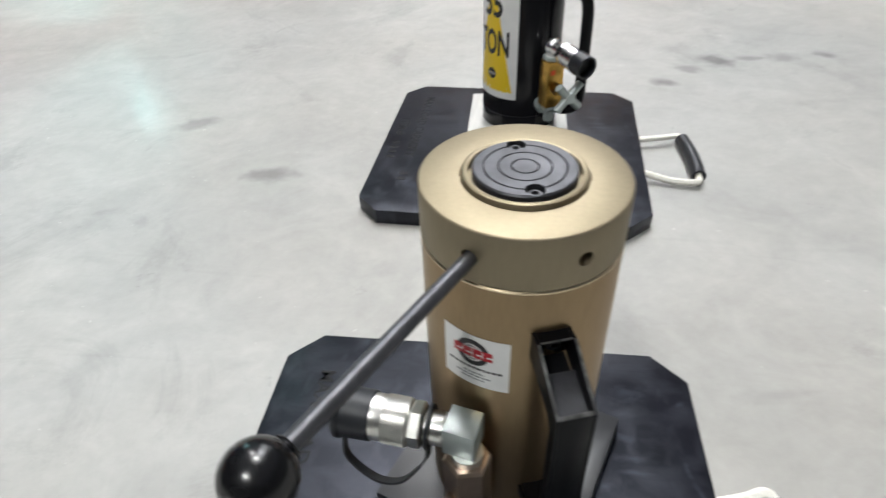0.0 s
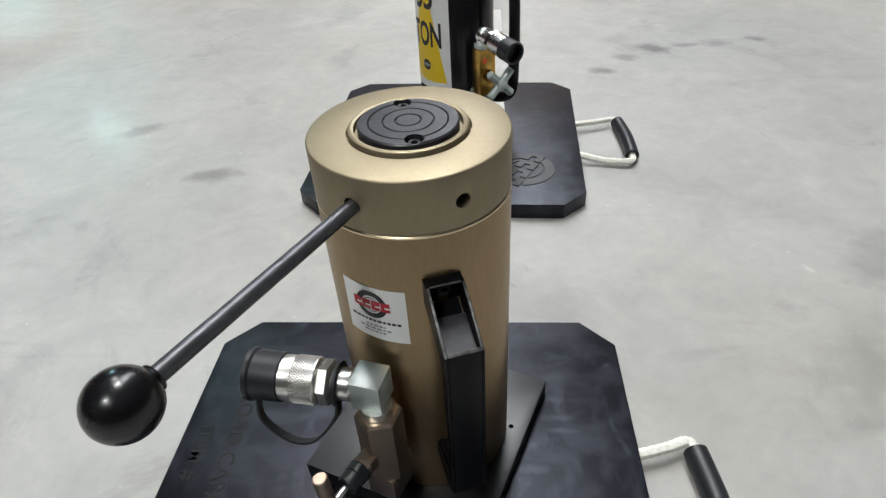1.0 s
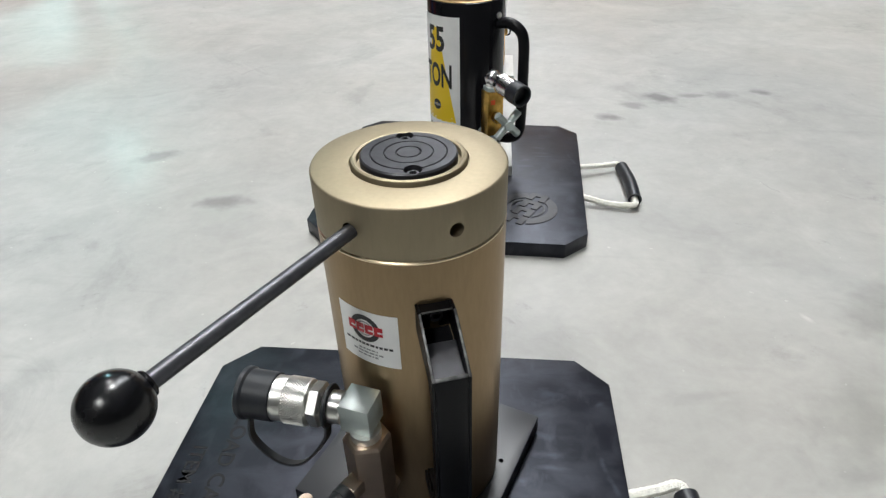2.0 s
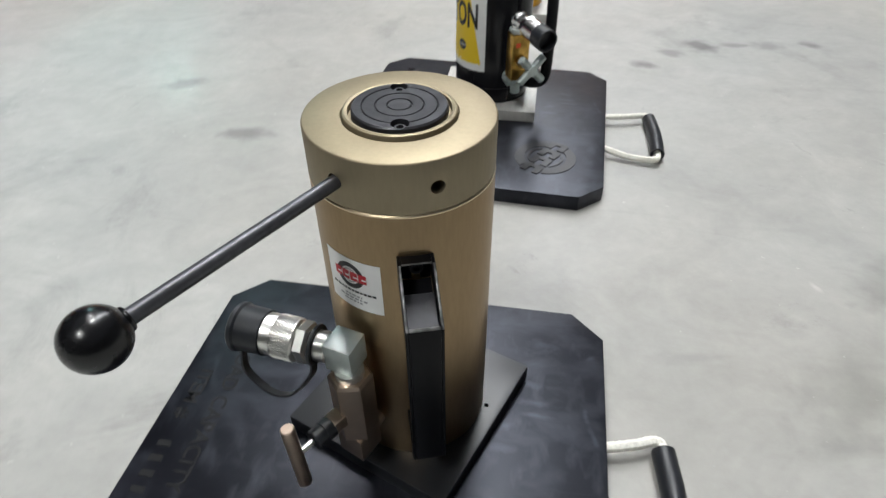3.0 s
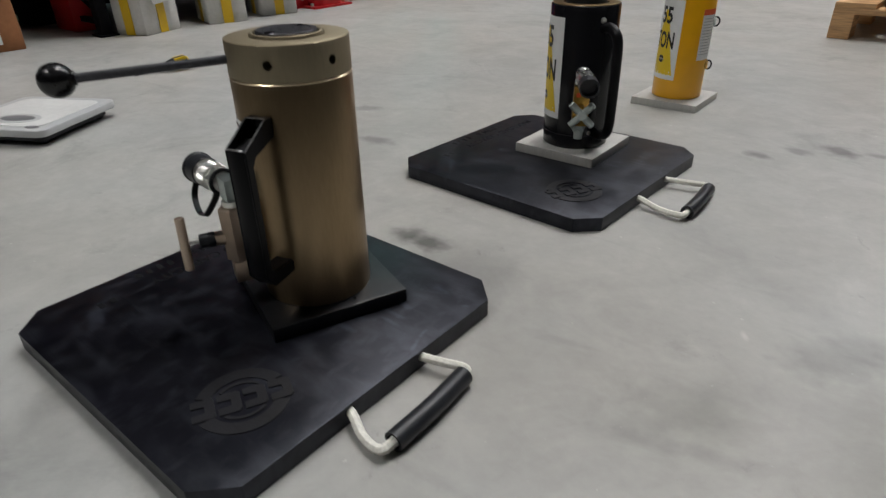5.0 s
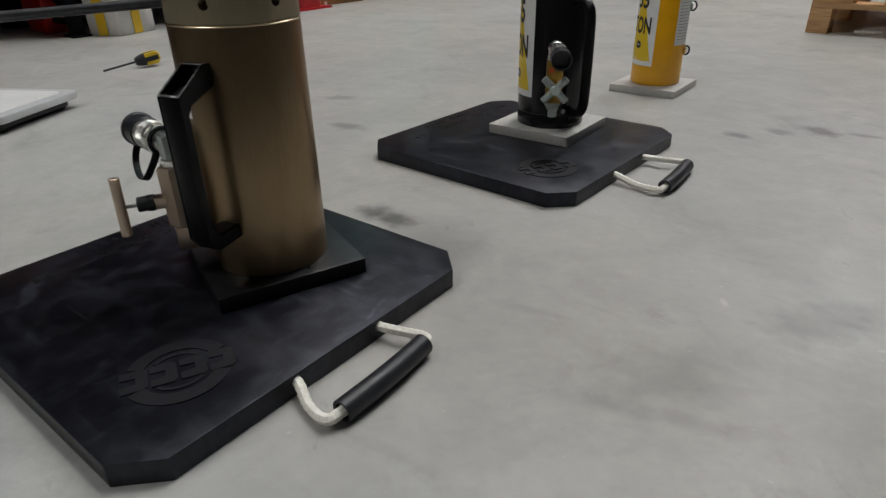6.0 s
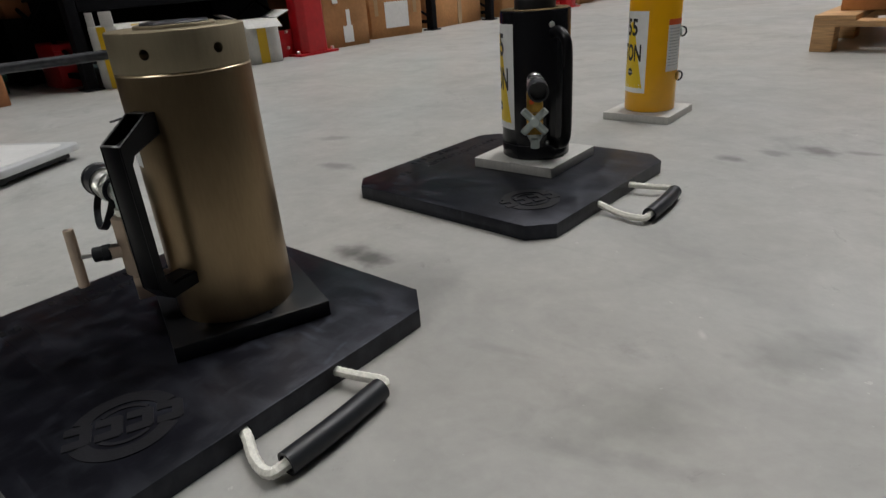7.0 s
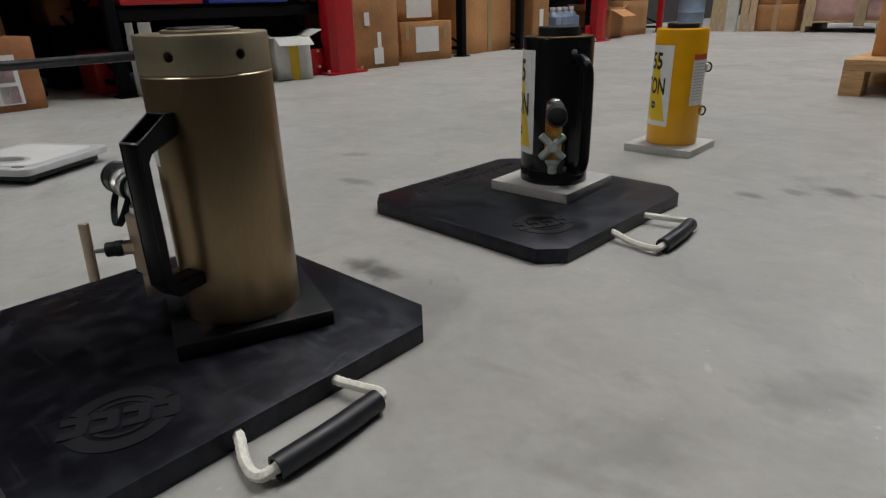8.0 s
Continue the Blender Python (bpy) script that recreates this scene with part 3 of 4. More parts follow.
def gold_jack():
    Z = -THICK
    t = thing("hydraulic_jack", pose(0.0334, 0.0714, THICK), "champagne-gold aluminium hydraulic jack with a lock collar, on a pad", "hydraulic jack", "jacks")
    base_plate(t, -0.0039, 0.0021, -21.1, 0.0, PLATE_DARK, "dark square base plate", ((0.074, 0.022),))
    z0, zg, zt = PLATE, 0.3250 + Z, 0.3632 + Z
    R = 0.0686
    part("cylinder", lathe([(0, z0), (R - 0.001, z0), (R, z0 + 0.001), (R, zg - 0.0036), (R - 0.0004, zg - 0.0028), (R - 0.0018, zg - 0.0014), (R - 0.004, zg - 0.0012), (0, zg - 0.0012)], 96), GOLD_BODY, t)
    # Chamfer ring in a lighter gold, so the edge highlight is in its colour.
    part("edge", lathe([(R - 0.0006, zg - 0.0040), (R + 0.00015, zg - 0.0036), (R + 0.0001, zg - 0.0026), (R - 0.0010, zg - 0.0014), (R - 0.0024, zg - 0.0013)], 96), GOLD_HIGHLIGHT, t, "turned edge in a lighter gold for its highlight")
    head = lathe([(0, zg - 0.001), (R - 0.0014, zg - 0.001), (R - 0.0003, zg - 0.0009), (R, zg - 0.0005), (R, zt - 0.0014), (R - 0.0005, zt - 0.0005), (R - 0.0015, zt), (0.0418, zt), (0.0416, zt - 0.004), (0, zt - 0.004)], 96)
    holes = None
    for k in range(6):
        a = radians(-57.2 + 60 * k)
        c, s = math.cos(a), math.sin(a)
        holes = rod((0.050 * c, 0.050 * s, 0.3428 + Z), (0.08 * c, 0.08 * s, 0.3428 + Z), 0.0052, 20, bm=holes)
    part("lock_collar", cut(head, holes), GOLD, t)
    part("plunger", lathe([(0, zt - 0.01), (0.0408, zt - 0.01), (0.0408, zt + 0.0016), (0.0400, zt + 0.0030), (0.0385, zt + 0.0036), (0.0365, zt + 0.0030), (0.0365, zt - 0.002), (0, zt - 0.002)], 72), GOLD, t, "champagne plunger rim")
    st = 0.3688 + Z
    prof = [(0, st - 0.0075), (0.0340, st - 0.0075), (0.0340, st - 0.0012), (0.0329, st)]
    for r in (0.0265, 0.0170, 0.0085):
        prof += [(r + 0.0007, st), (r, st - 0.0011), (r - 0.0007, st)]
    prof += [(0.0, st)]
    saddle = lathe(prof, 72)
    bores = None
    for sgn in (-1, 1):
        x, y = sgn * 0.0064, -sgn * 0.0266
        bores = rod((x, y, st - 0.0060), (x, y, st + 0.01), 0.0064, 24, bm=bores)
    saddle = part("saddle", cut(saddle, bores), BLACK_STEEL, t, "black grooved steel saddle")
    for sgn in (-1, 1):
        x, y = sgn * 0.0064, -sgn * 0.0266
        screw = cut(lathe([(0, st - 0.0062), (0.0043, st - 0.0062), (0.0043, st - 0.0030), (0.0038, st - 0.0024), (0, st - 0.0024)], 20, Matrix.Translation((x, y, 0))), hexagon((x, y, st - 0.0052), (x, y, st + 0.003), 0.0028, edge=0.0001))
        part("socket_screw", screw, BLACK_STEEL, saddle)
    # the bar in the collar
    p0 = Vector((-0.0255, -0.0535, 0.3428 + Z))
    p1 = Vector((-0.108, -0.2062, 0.3372 + Z))
    bar = part("collar_bar", rod(p0, p1, 0.0049, 24), ROD_STEEL, t, "dark steel bar")
    knob_dir = (p1 - p0).normalized()
    m, _ = along(p1 - knob_dir * 0.0200, p1)
    ball = [(0, 0.0022), (0.0068, 0.0022), (0.0074, 0.0032)]
    rb = 0.0175
    cz = 0.0200
    ball += [(rb * math.cos(radians(a)), cz + rb * math.sin(radians(a))) for a in range(-66, 90, 6)] + [(0, cz + rb)]
    part("ball_knob", lathe(ball, 48, m), BALL, bar, "glossy black ball knob", sharp=50)
    # label
    z = 0.2535 + Z
    mid = -113.7
    label = part("label", wrapped(sheet(-0.0250, 0.0250, -0.0245, 0.0245, 0.0004), R, mid, z), PAPER, t, "white paper label with a round emblem", sharp=80)
    part("emblem", wrapped(ring_sheet(0.0080, 0.0122, 0.0007, 10, 170, 24, Matrix.Translation((-0.001, 0.0085, 0))), R, mid, z), INK, label, "black ring", sharp=80)
    part("emblem", wrapped(ring_sheet(0.0080, 0.0122, 0.0007, 190, 350, 24, Matrix.Translation((-0.001, 0.0085, 0))), R, mid, z), INK, label, sharp=80)
    part("emblem", wrapped(ring_sheet(0.0056, 0.0066, 0.0007, 0, 360, 24, Matrix.Translation((-0.001, 0.0085, 0))), R, mid, z), GREY_INK, label, sharp=80)
    for k in range(4):
        x = -0.0121 + 0.0074 * k
        blk = sheet(x - 0.0033, x + 0.0033, 0.0085 - 0.0042, 0.0085 + 0.0042, 0.0009, 3)
        part("emblem_block", wrapped(blk, R, mid, z), RED_INK, label, "red block", sharp=80)
        notch = sheet(x - 0.0005, x + 0.0033, 0.0085 - 0.0012, 0.0085 + 0.0003, 0.0011, 2)
        part("emblem_notch", wrapped(notch, R, mid, z), PAPER, label, sharp=80)
    for y, x0, x1, h in ((-0.0065, -0.0200, 0.0200, 0.0011), (-0.0115, -0.0080, 0.0080, 0.0008), (-0.0145, -0.0135, 0.0135, 0.0008), (-0.0175, -0.0095, 0.0095, 0.0008)):
        x = x0
        while x < x1 - 0.001:
            w = min(random.uniform(0.0012, 0.0042), x1 - x)
            part("print_bar", wrapped(sheet(x, x + w, y - h, y + h, 0.0007, 2), R, mid, z), INK if h > 0.001 else GREY_INK, label, sharp=80)
            x += w + 0.0009
    # carry handle, a folded steel channel
    turn = turned(-71.7) @ pose(0, 0, Z)
    w = 0.0119

    def side(points, t0, t1, bm):
        one = prism([(r, zz) for r, zz in points], t0, t1, 0.0005, Matrix(((1, 0, 0, 0), (0, 0, 1, 0), (0, 1, 0, 0), (0, 0, 0, 1))), segments=1)
        bmesh.ops.recalc_face_normals(one, faces=one.faces)
        one.transform(turn)
        return join(bm, one)

    cheek = [(0.0655, 0.2895), (0.078, 0.2895), (0.1185, 0.2660), (0.1185, 0.1150), (0.105, 0.0985), (0.0655, 0.0985), (0.0655, 0.1120), (0.1010, 0.1140), (0.1090, 0.1220), (0.1090, 0.2470), (0.1030, 0.2560), (0.0655, 0.2680)]
    web = w - 0.0012
    h = side([(0.1165, 0.2674), (0.1185, 0.2660), (0.1185, 0.1150), (0.1165, 0.1130)], -web, web, None)
    handle = part("carry_handle", h, BLACK_SATIN, t, "black folded steel carry handle")
    for s in (-1, 1):
        part("cheek", side(cheek, s * w - 0.0011, s * w + 0.0011, None), BLACK_SATIN, handle)
    h = side([(0.0655, 0.2680), (0.1030, 0.2560), (0.1090, 0.2470), (0.1090, 0.1220), (0.1010, 0.1140), (0.0655, 0.1120), (0.0655, 0.1140), (0.1000, 0.1160), (0.1072, 0.1228), (0.1072, 0.2462), (0.1018, 0.2542), (0.0655, 0.2660)][::-1], -web, web, None)
    part("inner_web", h, BLACK_SATIN, handle)
    h = side([(0.0655, 0.2680), (0.0685, 0.2680), (0.0685, 0.2878), (0.078, 0.2878), (0.078, 0.2895), (0.0655, 0.2895)], -web, web, None)
    part("top_plate", h, BLACK_SATIN, handle)
    h = side([(0.0655, 0.0985), (0.105, 0.0985), (0.1185, 0.1150), (0.1168, 0.1160), (0.1040, 0.1004), (0.0655, 0.1004)], -web, web, None)
    part("bottom_plate", h, BLACK_SATIN, handle)
    # worn bright lip round the open end
    for s in (-1, 1):
        part("lip", side([(0.0785, 0.2896), (0.1186, 0.2663), (0.1186, 0.2669), (0.0787, 0.2902)], s * w - 0.0010, s * w + 0.0010, None), WORN_LIP, handle, "worn bare metal lip")
    part("lip", side([(0.1164, 0.2676), (0.1186, 0.2661), (0.1187, 0.2670), (0.1166, 0.2685)], -web, web, None), WORN_LIP, handle, "worn bare metal lip")
    part("lip", side([(0.0772, 0.2896), (0.0786, 0.2892), (0.0788, 0.2901), (0.0774, 0.2904)], -web, web, None), WORN_LIP, handle, "worn bare metal lip")
    part("tray", side([(0.0860, 0.2700), (0.1165, 0.2590), (0.1165, 0.2575), (0.0860, 0.2685)], -web, web, None), BLACK_STEEL, handle, "grey sloping inner plate")
    a = turn @ Vector((0.0680, 0, 0.2815))
    b = turn @ Vector((0.0735, 0, 0.2815))
    part("screw", cut(rod(a, b, 0.0050, 20), hexagon(a + (b - a) * 0.4, b + (b - a) * 0.4, 0.0028, edge=0.0001)), BLACK_STEEL, handle)
    # valve and coupler at the port
    ax = Vector((-0.0305, -0.0880, 0))
    toward = -ax.normalized()
    zl = 0.092 + Z
    port = part("port_elbow", box(ax.x, ax.y, zl + 0.002, 0.026, 0.026, 0.028, 0.0015, Matrix.Translation(ax) @ turned(-24) @ Matrix.Translation(-ax)), NICKEL, t, "bronze-toned street elbow")
    part("nipple", rod(ax + toward * 0.012 + Vector((0, 0, zl + 0.002)), ax + toward * 0.032 + Vector((0, 0, zl + 0.002)), 0.0095, 20), NICKEL, port)
    part("valve_body", hexagon(ax + Vector((0, 0, 0.108 + Z)), ax + Vector((0, 0, 0.1785 + Z)), 0.0182, turn=12, edge=0.0022), NICKEL, t, "bronze-toned hexagonal valve body", sharp=25)
    part("neck", lathe([(0, 0), (0.0110, 0), (0.0118, 0.001), (0.0118, 0.008), (0, 0.008)], 24, Matrix.Translation(ax + Vector((0, 0, 0.178 + Z)))), CHROME, t, "bright steel neck")
    ec = Vector((-0.0338, -0.0826, 0.1985 + Z))
    go = Vector((-0.9918, 0.1258, 0.004)).normalized()
    block = part("elbow_block", box(0, 0, 0, 0.0240, 0.0240, 0.0268, 0.0010, Matrix.Translation(ec) @ turned(166.0)), ZINC, t, "grey zinc-plated elbow block")
    part("neck", rod(ec + go * 0.0125, ec + go * 0.0275, 0.0124, 28, 0.001), CHROME, block)
    coupler = part("coupler", hexagon(ec + go * 0.0280, ec + go * 0.0385, 0.0170, turn=20, edge=0.0020), CHROME, t, "bright steel quick coupler")
    m, _ = along(ec + go * 0.0380, ec + go)
    part("coupling_sleeve", lathe([(0, 0), (0.0155, 0), (0.0172, 0.0012), (0.0174, 0.0020), (0.0174, 0.0185), (0.0168, 0.0192), (0.0168, 0.0198), (0.0171, 0.0203), (0.0171, 0.0320), (0, 0.0320)], 48, m), CHROME, coupler)
    knurl = bmesh.new()
    for k in range(54):
        for j in range(12):
            a = 2 * math.pi * (k + 0.5 * (j % 2)) / 54
            zz = 0.0026 + 0.0014 * j
            c, s = math.cos(a), math.sin(a)
            tip = knurl.verts.new((0.0181 * c, 0.0181 * s, zz))
            ring = [knurl.verts.new((0.0173 * math.cos(a + da), 0.0173 * math.sin(a + da), zz + dz)) for da, dz in ((0.056, 0), (0, 0.0013), (-0.056, 0), (0, -0.0013))]
            for i in range(4):
                knurl.faces.new((tip, ring[i], ring[(i + 1) % 4]))
    bmesh.ops.recalc_face_normals(knurl, faces=knurl.faces)
    knurl.transform(m)
    tagged(part("knurling", knurl, CHROME, coupler, "fine diamond knurling", smooth=False), kind="stuff")
    m, _ = along(ec + go * 0.0660, ec + go)
    cap = part("dust_cap", lathe([(0, 0.003), (0.0174, 0.003), (0.0174, 0), (0.0180, 0), (0.0186, 0.0008), (0.0188, 0.0212), (0.0196, 0.0222), (0.0202, 0.0230), (0.0202, 0.0262), (0.0194, 0.0272), (0, 0.0272)], 48, m), RUBBER, t, "black rubber dust cap on a strap")
    m, _ = along(ec + go * 0.0225, ec + go)
    part("strap_ring", lathe([(0.0125, 0), (0.0162, 0), (0.0168, 0.0006), (0.0168, 0.0024), (0.0162, 0.0030), (0.0125, 0.0030), (0.0125, 0)], 32, m), RUBBER, cap)
    e0 = ec + go * 0.0248
    e1 = ec + go * 0.0905
    hang = spline([e0 + Vector((0, -0.010, -0.011)), e0 + Vector((-0.002, -0.014, -0.021)), e0 * 0.7 + e1 * 0.3 + Vector((0, -0.021, -0.043)), e0 * 0.38 + e1 * 0.62 + Vector((0, -0.021, -0.047)), e1 + Vector((0.003, -0.015, -0.035)), e1 + Vector((0.001, -0.008, -0.0185)), e1 + Vector((0.0, -0.002, -0.0165))], 8)
    part("strap", sweep(hang, [(-0.0009, -0.0038), (0.0009, -0.0038), (0.0009, 0.0038), (-0.0009, 0.0038)]), RUBBER, cap)
    # the needle valve with its tee handle
    v0 = ax + Vector((0, 0, 0.1385 + Z))
    tee = Vector((-0.0620, -0.1415, 0.1385 + Z))
    vd = (tee - v0).normalized()
    part("valve_stub", box(0, 0, 0.021, 0.0135, 0.0135, 0.016, 0.0012, along(v0, v0 + vd)[0]), NICKEL, t)
    stem = part("valve_stem", rod(v0 + vd * 0.020, tee, 0.0026, 16), CHROME, t)
    part("bonnet", lathe([(0, 0), (0.0080, 0), (0.0092, 0.001), (0.0092, 0.008), (0.0084, 0.0088), (0.0084, 0.0175), (0.0076, 0.0185), (0, 0.0185)], 28, along(v0 + vd * 0.0265, tee)[0]), RUBBER, stem, "black bonnet")
    part("tee_handle", rod(Vector((-0.0645, -0.1395, 0.1712 + Z)), Vector((-0.0590, -0.1438, 0.1050 + Z)), 0.0056, 24, 0.0009), NICKEL, stem, "bronze-toned tee handle")
    return t


gold_jack()


# ---- steel jacks ----
def ton_label(parent, R, mid, z0, h=0.202, drop=0.0):
    """The tall rating label, 95 mm wide, its lower edge at z0; drop moves the print."""
    w = 0.0475
    label = part("rating_label", wrapped(sheet(-w, w, 0, h, 0.0005, 24), R, mid, z0), PAPER, parent, "white and yellow rating label", sharp=80)
    wedge = bmesh.new()
    n = 20
    rows = []
    for i in range(n + 1):
        y = 0.012 + (0.176 - 0.012) * i / n
        half = 0.0400 + (0.0070 - 0.0400) * i / n
        rows.append([wedge.verts.new((half * u, y, 0.0008)) for u in (-1, -0.66, -0.33, 0, 0.33, 0.66, 1)])
    for a, b in zip(rows, rows[1:]):
        for i in range(6):
            wedge.faces.new((a[i], a[i + 1], b[i + 1], b[i]))
    part("yellow_wedge", wrapped(wedge, R, mid, z0), YELLOW_INK, label, "yellow tapering field", sharp=80)
    for text, y, width, height in (("55", 0.163 + drop, 0.040, 0.042), ("TON", 0.101 + drop, 0.066, 0.043)):
        b = lettering(text, 0.06, 0.0, bold=0.0017)
        bmesh.ops.subdivide_edges(b, edges=[e for e in b.edges if e.calc_length() > 0.012], cuts=2)
        xs, ys = [v.co.x for v in b.verts], [v.co.y for v in b.verts]
        b.transform(Matrix.Translation((0, y, 0.0011)) @ Matrix.Diagonal((width / (max(xs) - min(xs)), height / (max(ys) - min(ys)), 1, 1)) @ Matrix.Translation((-(max(xs) + min(xs)) / 2, -(max(ys) + min(ys)) / 2, 0)))
        part("lettering", wrapped(b, R, mid, z0), INK, label, sharp=80)
    part("emblem", wrapped(ring_sheet(0.0030, 0.0095, 0.0011, 0, 360, 24, Matrix.Translation((0, 0.052 + 1.8 * drop, 0))), R, mid, z0), INK, label, "small round emblem", sharp=80)
    part("emblem_bar", wrapped(sheet(-0.009, 0.009, 0.0500 + 1.8 * drop, 0.0540 + 1.8 * drop, 0.0013, 4), R, mid, z0), GREY_INK, label, sharp=80)
    return label


def jack_body(t, mat, rim, z0, zt, saddle_top, saddle_mat, R=0.0645):
    part("cylinder", lathe([(0, z0), (R - 0.002, z0), (R, z0 + 0.002), (R, zt - 0.0030), (R - 0.0012, zt - 0.0010), (R - 0.0035, zt), (0, zt)], 80), mat, t)
    part("rim", lathe([(0.0440, zt - 0.002), (R - 0.0030, zt - 0.002), (R - 0.0030, zt + 0.0006), (R - 0.0040, zt + 0.0011), (0.0440, zt + 0.0011), (0.0440, zt - 0.002)], 72), rim, t)
    st = saddle_top
    saddle = part("saddle", lathe([(0, zt - 0.003), (0.0390, zt - 0.003), (0.0390, st - 0.0030), (0.0382, st - 0.0010), (0.0365, st), (0.0280, st), (0.0272, st - 0.001), (0.0264, st), (0.0150, st), (0.0142, st - 0.001), (0.0134, st), (0, st)], 64), saddle_mat, t, "black steel saddle")
    return saddle


def black_jack():
    t = thing("hydraulic_jack", pose(0.031, 0.790, THICK), "glossy black steel hydraulic jack with a rating label, on a pad", "hydraulic jack", "jacks")
    Z = -THICK
    base_plate(t, -0.0015, -0.002, 0.6, 0.0, ALU, "milled aluminium base plate")
    jack_body(t, BLACK_PAINT, RIM_BRONZE, PLATE, 0.321 + Z, 0.339 + Z, BLACK_OXIDE, 0.067)
    R = 0.067
    ton_label(t, R, -136.5, 0.1040 + Z, 0.195, -0.006)
    part("seam", lathe([(R - 0.002, 0.072 + Z), (R + 0.0005, 0.0722 + Z), (R + 0.0005, 0.0732 + Z), (R - 0.002, 0.0734 + Z), (R - 0.002, 0.072 + Z)], 80), BLACK_STEEL, t)
    # round bar handle
    turn = turned(-29.5) @ pose(0, 0, Z)
    line = spline([turn @ Vector(p) for p in ((0.062, 0, 0.281), (0.084, 0, 0.2845), (0.1040, 0, 0.2770), (0.1138, 0, 0.260), (0.1160, 0, 0.215), (0.1160, 0, 0.135), (0.1138, 0, 0.102), (0.1040, 0, 0.086), (0.084, 0, 0.0790), (0.062, 0, 0.081))], 6)
    handle = part("carry_handle", sweep(line, circle(0.0094, 20)), BLACK_SATIN, t, "black tubular carry handle", sharp=60)
    for z, r in ((0.2955, 0.0055), (0.0800, 0.0045)):
        a, b = turn @ Vector((0.0655, -0.004 if z > 0.2 else -0.013, z)), turn @ Vector((0.0710, -0.004 if z > 0.2 else -0.013, z))
        part("bolt", rod(a, b, r, 20, 0.0015), CHROME, handle, "bright bolt head")
    # valve, coupler and cross handle
    turn = turned(-59.5) @ pose(0, 0, Z)

    def P(r, s, z):
        return turn @ Vector((r, s, z))

    port = part("port_fitting", rod(P(0.060, 0, 0.098), P(0.104, 0, 0.098), 0.0105, 24), ZINC, t, "zinc steel port fitting")
    part("nut", hexagon(P(0.072, 0, 0.098), P(0.084, 0, 0.098), 0.0150), ZINC, port)
    part("plug", rod(P(0.098, 0, 0.079), P(0.098, 0, 0.098), 0.0085, 20), ZINC, port)
    valve = part("valve_body", box(0, 0, 0, 0.026, 0.030, 0.078, 0.002, turn @ Matrix.Translation((0.098, 0, 0.146))), BRASS, t, "yellow brass valve body")
    part("valve_mark", box(0, 0, 0, 0.0012, 0.008, 0.008, 0, turn @ Matrix.Translation((0.1112, -0.006, 0.168))), ORANGE_INK, valve, smooth=False)
    part("bonnet", hexagon(P(0.110, 0, 0.1415), P(0.124, 0, 0.1415), 0.0095), BRASS, valve)
    stem = part("valve_stem", rod(P(0.120, 0, 0.1415), P(0.150, 0, 0.1415), 0.0036, 16), ZINC, t)
    cross = rod(P(0.1445, 0, 0.1415), P(0.1590, 0, 0.1415), 0.0088, 20, 0.001)
    part("cross_handle", cross, ZINC, stem, "cast zinc cross handle")
    for k in range(4):
        a = radians(45 + 90 * k)
        c, s = math.cos(a), math.sin(a)
        part("spoke", rod(P(0.1515, 0.006 * c, 0.1415 + 0.006 * s), P(0.1515, 0.0292 * c, 0.1415 + 0.0292 * s), 0.0066, 14, 0.0012), ZINC, stem)
    def Q(d, s=0.0):
        return P(0.098 + 1.12 * d, s + 0.10 * d, 0.2050 - 0.090 * d)

    elbow = part("elbow", rod(P(0.098, 0, 0.184), P(0.098, 0, 0.2045), 0.0130, 28), POLISHED, t, "bright steel elbow")
    part("shoulder", lathe([(0, -0.0145)] + [(0.0145 * math.cos(radians(a)), 0.0145 * math.sin(radians(a))) for a in range(-80, 90, 10)] + [(0, 0.0145)], 28, Matrix.Translation(Q(0.0))), POLISHED, elbow)
    part("collar", hexagon(P(0.098, 0, 0.1855), P(0.098, 0, 0.1935), 0.0158), ZINC, elbow)
    part("neck", rod(Q(0.004), Q(0.022), 0.0122, 24), POLISHED, elbow)
    coupler = part("coupler", hexagon(Q(0.019), Q(0.029), 0.0168), POLISHED, t, "bright steel quick coupler")
    part("coupling_sleeve", rod(Q(0.028), Q(0.0590), 0.0170, 36, 0.001), POLISHED, coupler)
    m, n = along(Q(0.0520), Q(0.0745))
    part("dust_cap", lathe([(0, 0.012), (0.0150, 0.012), (0.0150, n), (0.0172, n), (0.0180, n - 0.001), (0.0180, 0.001), (0.0172, 0), (0, 0)], 36, m), RUBBER, coupler, "open black rubber sleeve")
    return t


